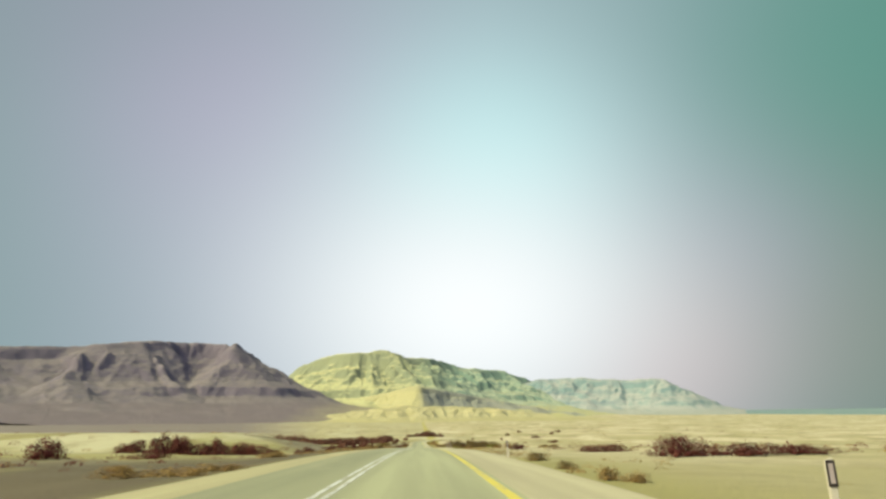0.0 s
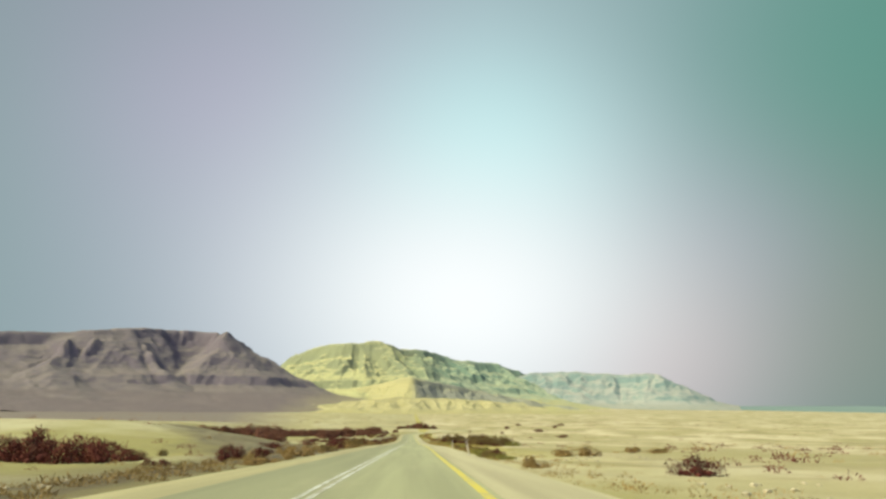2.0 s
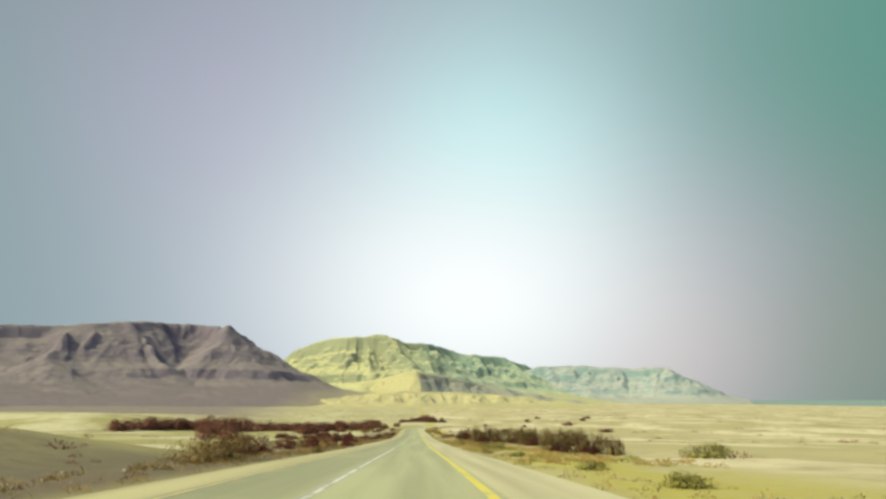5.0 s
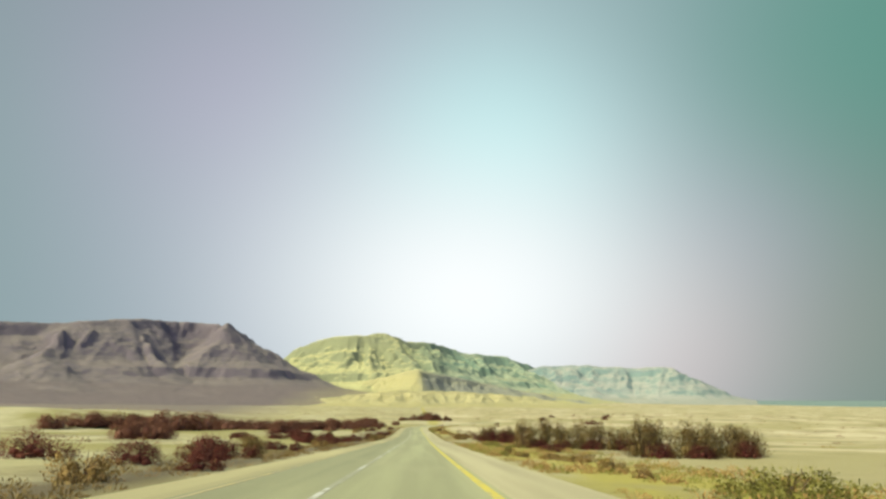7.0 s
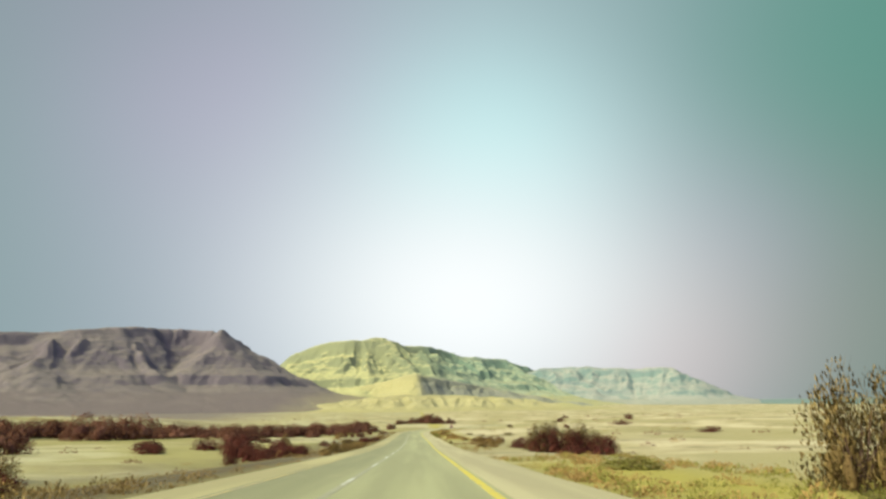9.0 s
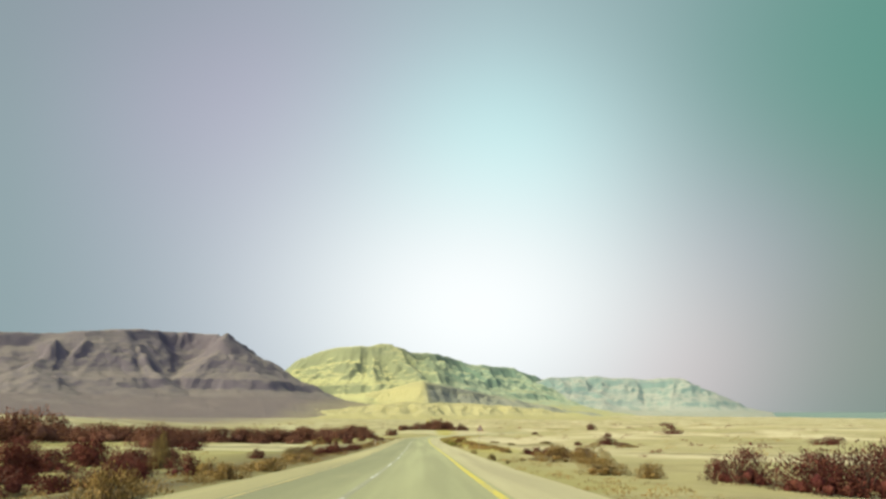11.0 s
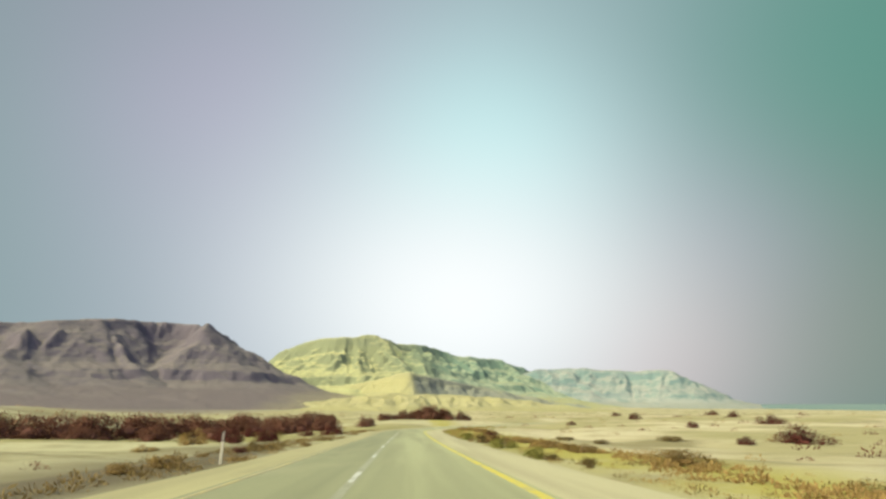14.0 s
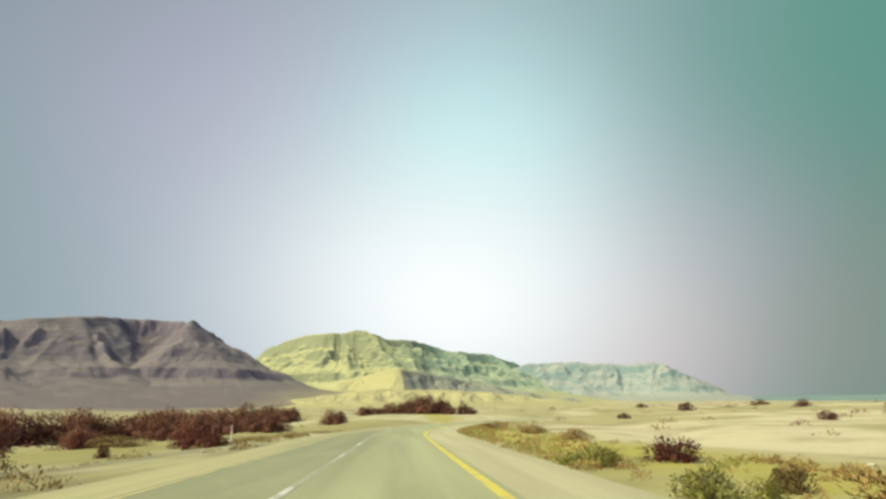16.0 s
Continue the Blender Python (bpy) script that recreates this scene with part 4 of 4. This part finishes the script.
def on_verge(rng):
    y = rng.uniform(-5, 520)
    off = rng.choice((RIGHT_EDGE + 0.3 + abs(rng.gauss(0, 2.2)), LEFT_EDGE - 1.7 - abs(rng.gauss(0, 3.0))))
    x = float(np.interp(y, LINE[:, 1], LINE[:, 0])) + off
    if y < BEND_Y + 20 and fbm(x / 5, y / 14, 2, 77) > 0.46:
        return x, y, rng.uniform(0.4, 1.2)


def on_bank(rng):
    y = rng.uniform(338, 404)
    x = 8.6 + 0.02 * (y - 370) + rng.gauss(0, 0.9)
    if fbm(x / 3, y / 6, 2, 33) > 0.5:
        return x, y, rng.uniform(0.5, 1.2)


def on_green(rng):
    y = rng.uniform(400, 500)
    x = float(np.interp(y, LINE[:, 1], LINE[:, 0])) + RIGHT_EDGE + 0.5 + rng.uniform(0, 8) * rng.random()
    return (x, y, rng.uniform(0.6, 1.4)) if off_road(x, y, 0.3) else None


def on_cover(rng):
    y = rng.uniform(148, 262)
    x = float(np.interp(y, LINE[:, 1], LINE[:, 0])) + RIGHT_EDGE + 0.5 + 9.5 * rng.random() ** 1.4
    if fbm(x / 3, y / 7, 2, 57) > 0.44:
        return x, y, rng.uniform(0.5, 1.3)


def on_left_edge(rng):
    y = rng.uniform(60, 440)
    x = float(np.interp(y, LINE[:, 1], LINE[:, 0])) + LEFT_EDGE - 2.0 - abs(rng.gauss(0, 3.0))
    if fbm(x / 3, y / 9, 2, 59) > 0.47:
        return x, y, rng.uniform(0.5, 1.3)


scatter("plain_scrub", 800, on_plain, 0.9, RUST, "sparse dark scrub scattered over the plain", "scrub", 5, 40)
scatter("far_scrub", 700, far_plain, 2.4, OLIVE, "dark dots of scrub far out on the plain", "scrub", 15, 24)
scatter("plain_grass", 700, on_plain, 0.7, STRAW, "dry straw tufts scattered over the plain", "grass", 6, 32)
scatter("verge_grass", 1100, on_verge, 0.42, STRAW, "dry tufts of grass along the road's edge", "grass", 7, 28)
scatter("verge_weeds", 900, on_verge, 0.46, OLIVE, "small olive weeds along the road's edge", "weeds", 8, 30)
scatter("bank_scrub", 34, on_bank, 0.75, STRAW, "low brown scrub on a sandy bank beside the road", "scrub", 18, 150)
scatter("bank_grass", 100, on_bank, 0.6, STRAW, "dry brown tufts on a sandy bank beside the road", "grass", 19, 100)
scatter("cover_grass", 420, on_cover, 0.55, GREEN, "low yellow-green plants in front of the shrubs", "grass", 21, 60)
scatter("cover_scrub", 420, on_cover, 0.6, STRAW, "low brown scrub in front of the shrubs", "scrub", 22, 70)
scatter("edge_scrub", 620, on_left_edge, 0.6, OLIVE, "low brown scrub on the sand beside the road", "scrub", 23, 60)
scatter("bend_grass", 420, on_green, 0.42, GREEN, "yellow-green grass inside the bend", "grass", 9, 60)
scatter("bend_scrub", 110, on_green, 0.55, STRAW, "brown dry scrub inside the bend", "scrub", 10, 100)


def stone_mesh(seed):
    rng = random.Random(seed)
    bm = bmesh.new()
    bmesh.ops.create_icosphere(bm, subdivisions=1, radius=0.5)
    for v_ in bm.verts:
        v_.co *= rng.uniform(0.72, 1.15)
        v_.co.z *= 0.7
    me = bpy.data.meshes.new("stone")
    bm.to_mesh(me)
    bm.free()
    me.materials.append(STONE)
    return me


STONES = [stone_mesh(i) for i in range(6)]


def stones(count, x0, x1, y0, y1, big, seed):
    rng = random.Random(seed)
    for i in range(count):
        x, y, s = rng.uniform(x0, x1), rng.uniform(y0, y1), big * rng.uniform(0.35, 1.0) ** 1.5
        ob = new("stone", STONES[i % 6])
        ob.matrix_basis = Matrix.LocRotScale((x, y, float(ground_z(x, y)[0]) + 0.12 * s), Euler((0, 0, rng.uniform(0, 6))), (s, s * rng.uniform(0.7, 1.2), s * rng.uniform(0.6, 1.0)))
        tagged(ob, "pale angular limestone lump on the sand", "stone", "stones beside the road")


stones(80, 7.5, 17, 50, 68, 0.28, 1)
stones(26, -13, -7.5, 58, 80, 0.3, 2)
stones(60, 8, 17, 84, 97, 0.26, 3)
stones(70, -22, -7.5, 96, 150, 0.32, 8)
stones(22, 8, 14, 326, 345, 0.3, 4)
stones(24, -13, -8, 296, 312, 0.3, 5)
stones(20, 8, 15, 385, 402, 0.3, 6)
stones(14, -14, -8, 262, 285, 0.28, 7)


# ---- road furniture ----
def box(bm, x0, x1, y0, y1, z0, z1):
    r = bmesh.ops.create_cube(bm, size=1.0)
    for v_ in r["verts"]:
        v_.co = Vector(((x0 + x1) / 2 + v_.co.x * (x1 - x0), (y0 + y1) / 2 + v_.co.y * (y1 - y0), (z0 + z1) / 2 + v_.co.z * (z1 - z0)))
    return r["verts"]


POST_WHITE = plain_material("weathered_white_plastic", (0.46, 0.42, 0.32), 0.6)
RED = plain_material("red_retroreflective_sheet", (0.15, 0.024, 0.022), 0.45, wear=0.2)
BLACK = plain_material("black_sheet", (0.03, 0.022, 0.02), 0.5, wear=0.1)
SIGN_WHITE = plain_material("white_sign_sheet", (0.36, 0.30, 0.27), 0.5, wear=0.15)
STEEL = plain_material("painted_steel", (0.30, 0.25, 0.17), 0.55, 0.1)


def delineator(x, y, lift, side_lean, ring, label):
    """A flat roadside post with a framed reflector near its top."""
    root = new("delineator_post")
    tagged(root, label, "road post", "posts along the road")
    bm = bmesh.new()
    box(bm, -0.05, 0.05, -0.022, 0.022, -0.25, 1.0)
    bmesh.ops.bevel(bm, geom=bm.edges[:], offset=0.012, segments=2, affect="EDGES")
    for v_ in bm.verts:
        if v_.co.z > 0.9:
            v_.co.z += 0.35 * v_.co.x
    post = part("post", bm, POST_WHITE, root)
    bm = bmesh.new()
    for x0, x1, z0, z1 in ((-0.054, 0.054, 0.955, 0.99), (-0.054, 0.054, 0.70, 0.735), (-0.054, -0.03, 0.735, 0.955), (0.03, 0.054, 0.735, 0.955)):
        box(bm, x0, x1, -0.031, -0.024, z0, z1)
    part("reflector_frame", bm, ring, root, "dark frame round the reflector")
    bm = bmesh.new()
    box(bm, -0.028, 0.028, -0.029, -0.0235, 0.737, 0.953)
    part("reflector", bm, SIGN_WHITE, root, "pale reflector sheet")
    root.matrix_basis = pose(x, y, float(ground_z(x, y)[0]) + lift, 1, side_lean, 0)
    return root


delineator(4.7, 7.5, -0.10, -1, BLACK, "weathered white roadside post with a dark frame")
delineator(4.65, 34.8, -0.16, -5, BLACK, "leaning white roadside post with a black-framed reflector")
delineator(4.25, 91.7, 0.08, -13, BLACK, "leaning pale roadside post with a black-framed reflector")
delineator(5.0, 122.5, -0.03, 1, BLACK, "upright pale roadside post with a dark reflector frame")
delineator(-6.6, 357.5, 0.0, 1, BLACK, "white roadside post with a black top among dry scrub")
delineator(-9.2, 419.5, 0.0, -2, RED, "white roadside post beside a dark shrub")


def warning_sign(x, y, top, side_):
    """A triangular bend warning on a steel tube."""
    base = float(ground_z(x, y)[0])
    root = new("warning_sign")
    tagged(root, "red-bordered triangular bend warning sign on a steel pole", "road sign")
    tall = top - base
    tri = side_ * math.sqrt(3) / 2
    bm = bmesh.new()
    bmesh.ops.create_cone(bm, cap_ends=True, segments=16, radius1=0.032, radius2=0.032, depth=tall + 0.15, matrix=Matrix.Translation((0, 0.04, (tall - 0.25) / 2)))
    part("pole", bm, STEEL, root, smooth=True)

    def triangle(size, depth_, y_):
        b = bmesh.new()
        r0, n = size / math.sqrt(3), 5
        cz = tall - size / math.sqrt(3)
        pts = []
        for i in range(3):
            a = math.pi / 2 + i * 2 * math.pi / 3
            cut = 0.12 * size / side_
            c = Vector(((r0 - cut) * math.cos(a), 0, (r0 - cut) * math.sin(a)))
            for j in range(n):
                e = a + (j / (n - 1) - 0.5) * 2 * math.pi / 3
                pts.append(c + Vector((math.cos(e), 0, math.sin(e))) * cut * 0.5)
        front = [b.verts.new((p.x, y_, p.z + cz)) for p in pts]
        rear = [b.verts.new((p.x, y_ + depth_, p.z + cz)) for p in pts]
        b.faces.new(front)
        b.faces.new(rear[::-1])
        for i in range(len(front)):
            b.faces.new((front[i], rear[i], rear[(i + 1) % len(front)], front[(i + 1) % len(front)]))
        bmesh.ops.recalc_face_normals(b, faces=b.faces[:])
        return b

    plate = part("plate", triangle(side_, 0.014, 0.0), RED, root, "red border of the triangle")
    face = triangle(side_ * 0.68, 0.004, -0.005)
    for v_ in face.verts:
        v_.co.z -= side_ * 0.32 / math.sqrt(3)
    part("face", face, SIGN_WHITE, plate, "pale sheet inside the border")
    bm = bmesh.new()
    cz = tall - side_ / math.sqrt(3)
    path = [(-0.07, -0.15), (-0.07, -0.05), (-0.065, 0.0), (-0.045, 0.04), (-0.01, 0.065), (0.03, 0.072), (0.09, 0.072)]
    for (x0, z0), (x1, z1) in zip(path, path[1:]):
        d = Vector((x1 - x0, 0, z1 - z0)).normalized()
        s = Vector((-d.z, 0, d.x)) * 0.026
        a, c = Vector((x0, -0.0085, z0 + cz)) - d * 0.006, Vector((x1, -0.0085, z1 + cz)) + d * 0.006
        bm.faces.new([bm.verts.new(p) for p in (a - s, c - s, c + s, a + s)])
    head = Vector((0.09, -0.0086, 0.072 + cz))
    bm.faces.new([bm.verts.new(head + Vector(p)) for p in ((0, 0, -0.055), (0.07, 0, 0), (0, 0, 0.055))])
    part("bend_arrow", bm, BLACK, plate, "black right-bend arrow")
    root.matrix_basis = pose(x, y, base, 0, 3.5, 4)


warning_sign(6.42, 337.8, -0.06, 0.80)

# ---- dashes of the middle line ----
def dash(y0, y1):
    """A painted dash on the straight part of the road, with ragged worn ends."""
    rng = random.Random(int(y0 * 10))
    verts, faces = [], []
    for i, y in enumerate(np.linspace(y0, y1, 7)):
        x, z = float(np.interp(y, LINE[:, 1], LINE[:, 0])), float(road_z(y)) + 0.006
        pinch = 0.02 if i in (0, 6) else 0.0
        verts += [(x - 0.065 + pinch * rng.random(), y + 0.08 * rng.random(), z), (x + 0.065 - pinch * rng.random(), y + 0.08 * rng.random(), z)]
    for i in range(6):
        faces.append((2 * i, 2 * i + 1, 2 * i + 3, 2 * i + 2))
    tagged(mesh_object("centre_dash", verts, faces, WHITE_LINE), "worn white dash of the centre line", "road marking", kind="structure")


for i_ in range(-17, 6):
    dash(362.5 + 10.65 * i_ - 1.6, 362.5 + 10.65 * i_ + 1.6)
strip("old_centre_line", -0.09, 0.10, 0.003, OLD_LINE, start=120, end=700, label="faint remains of an older centre line", category="road marking")
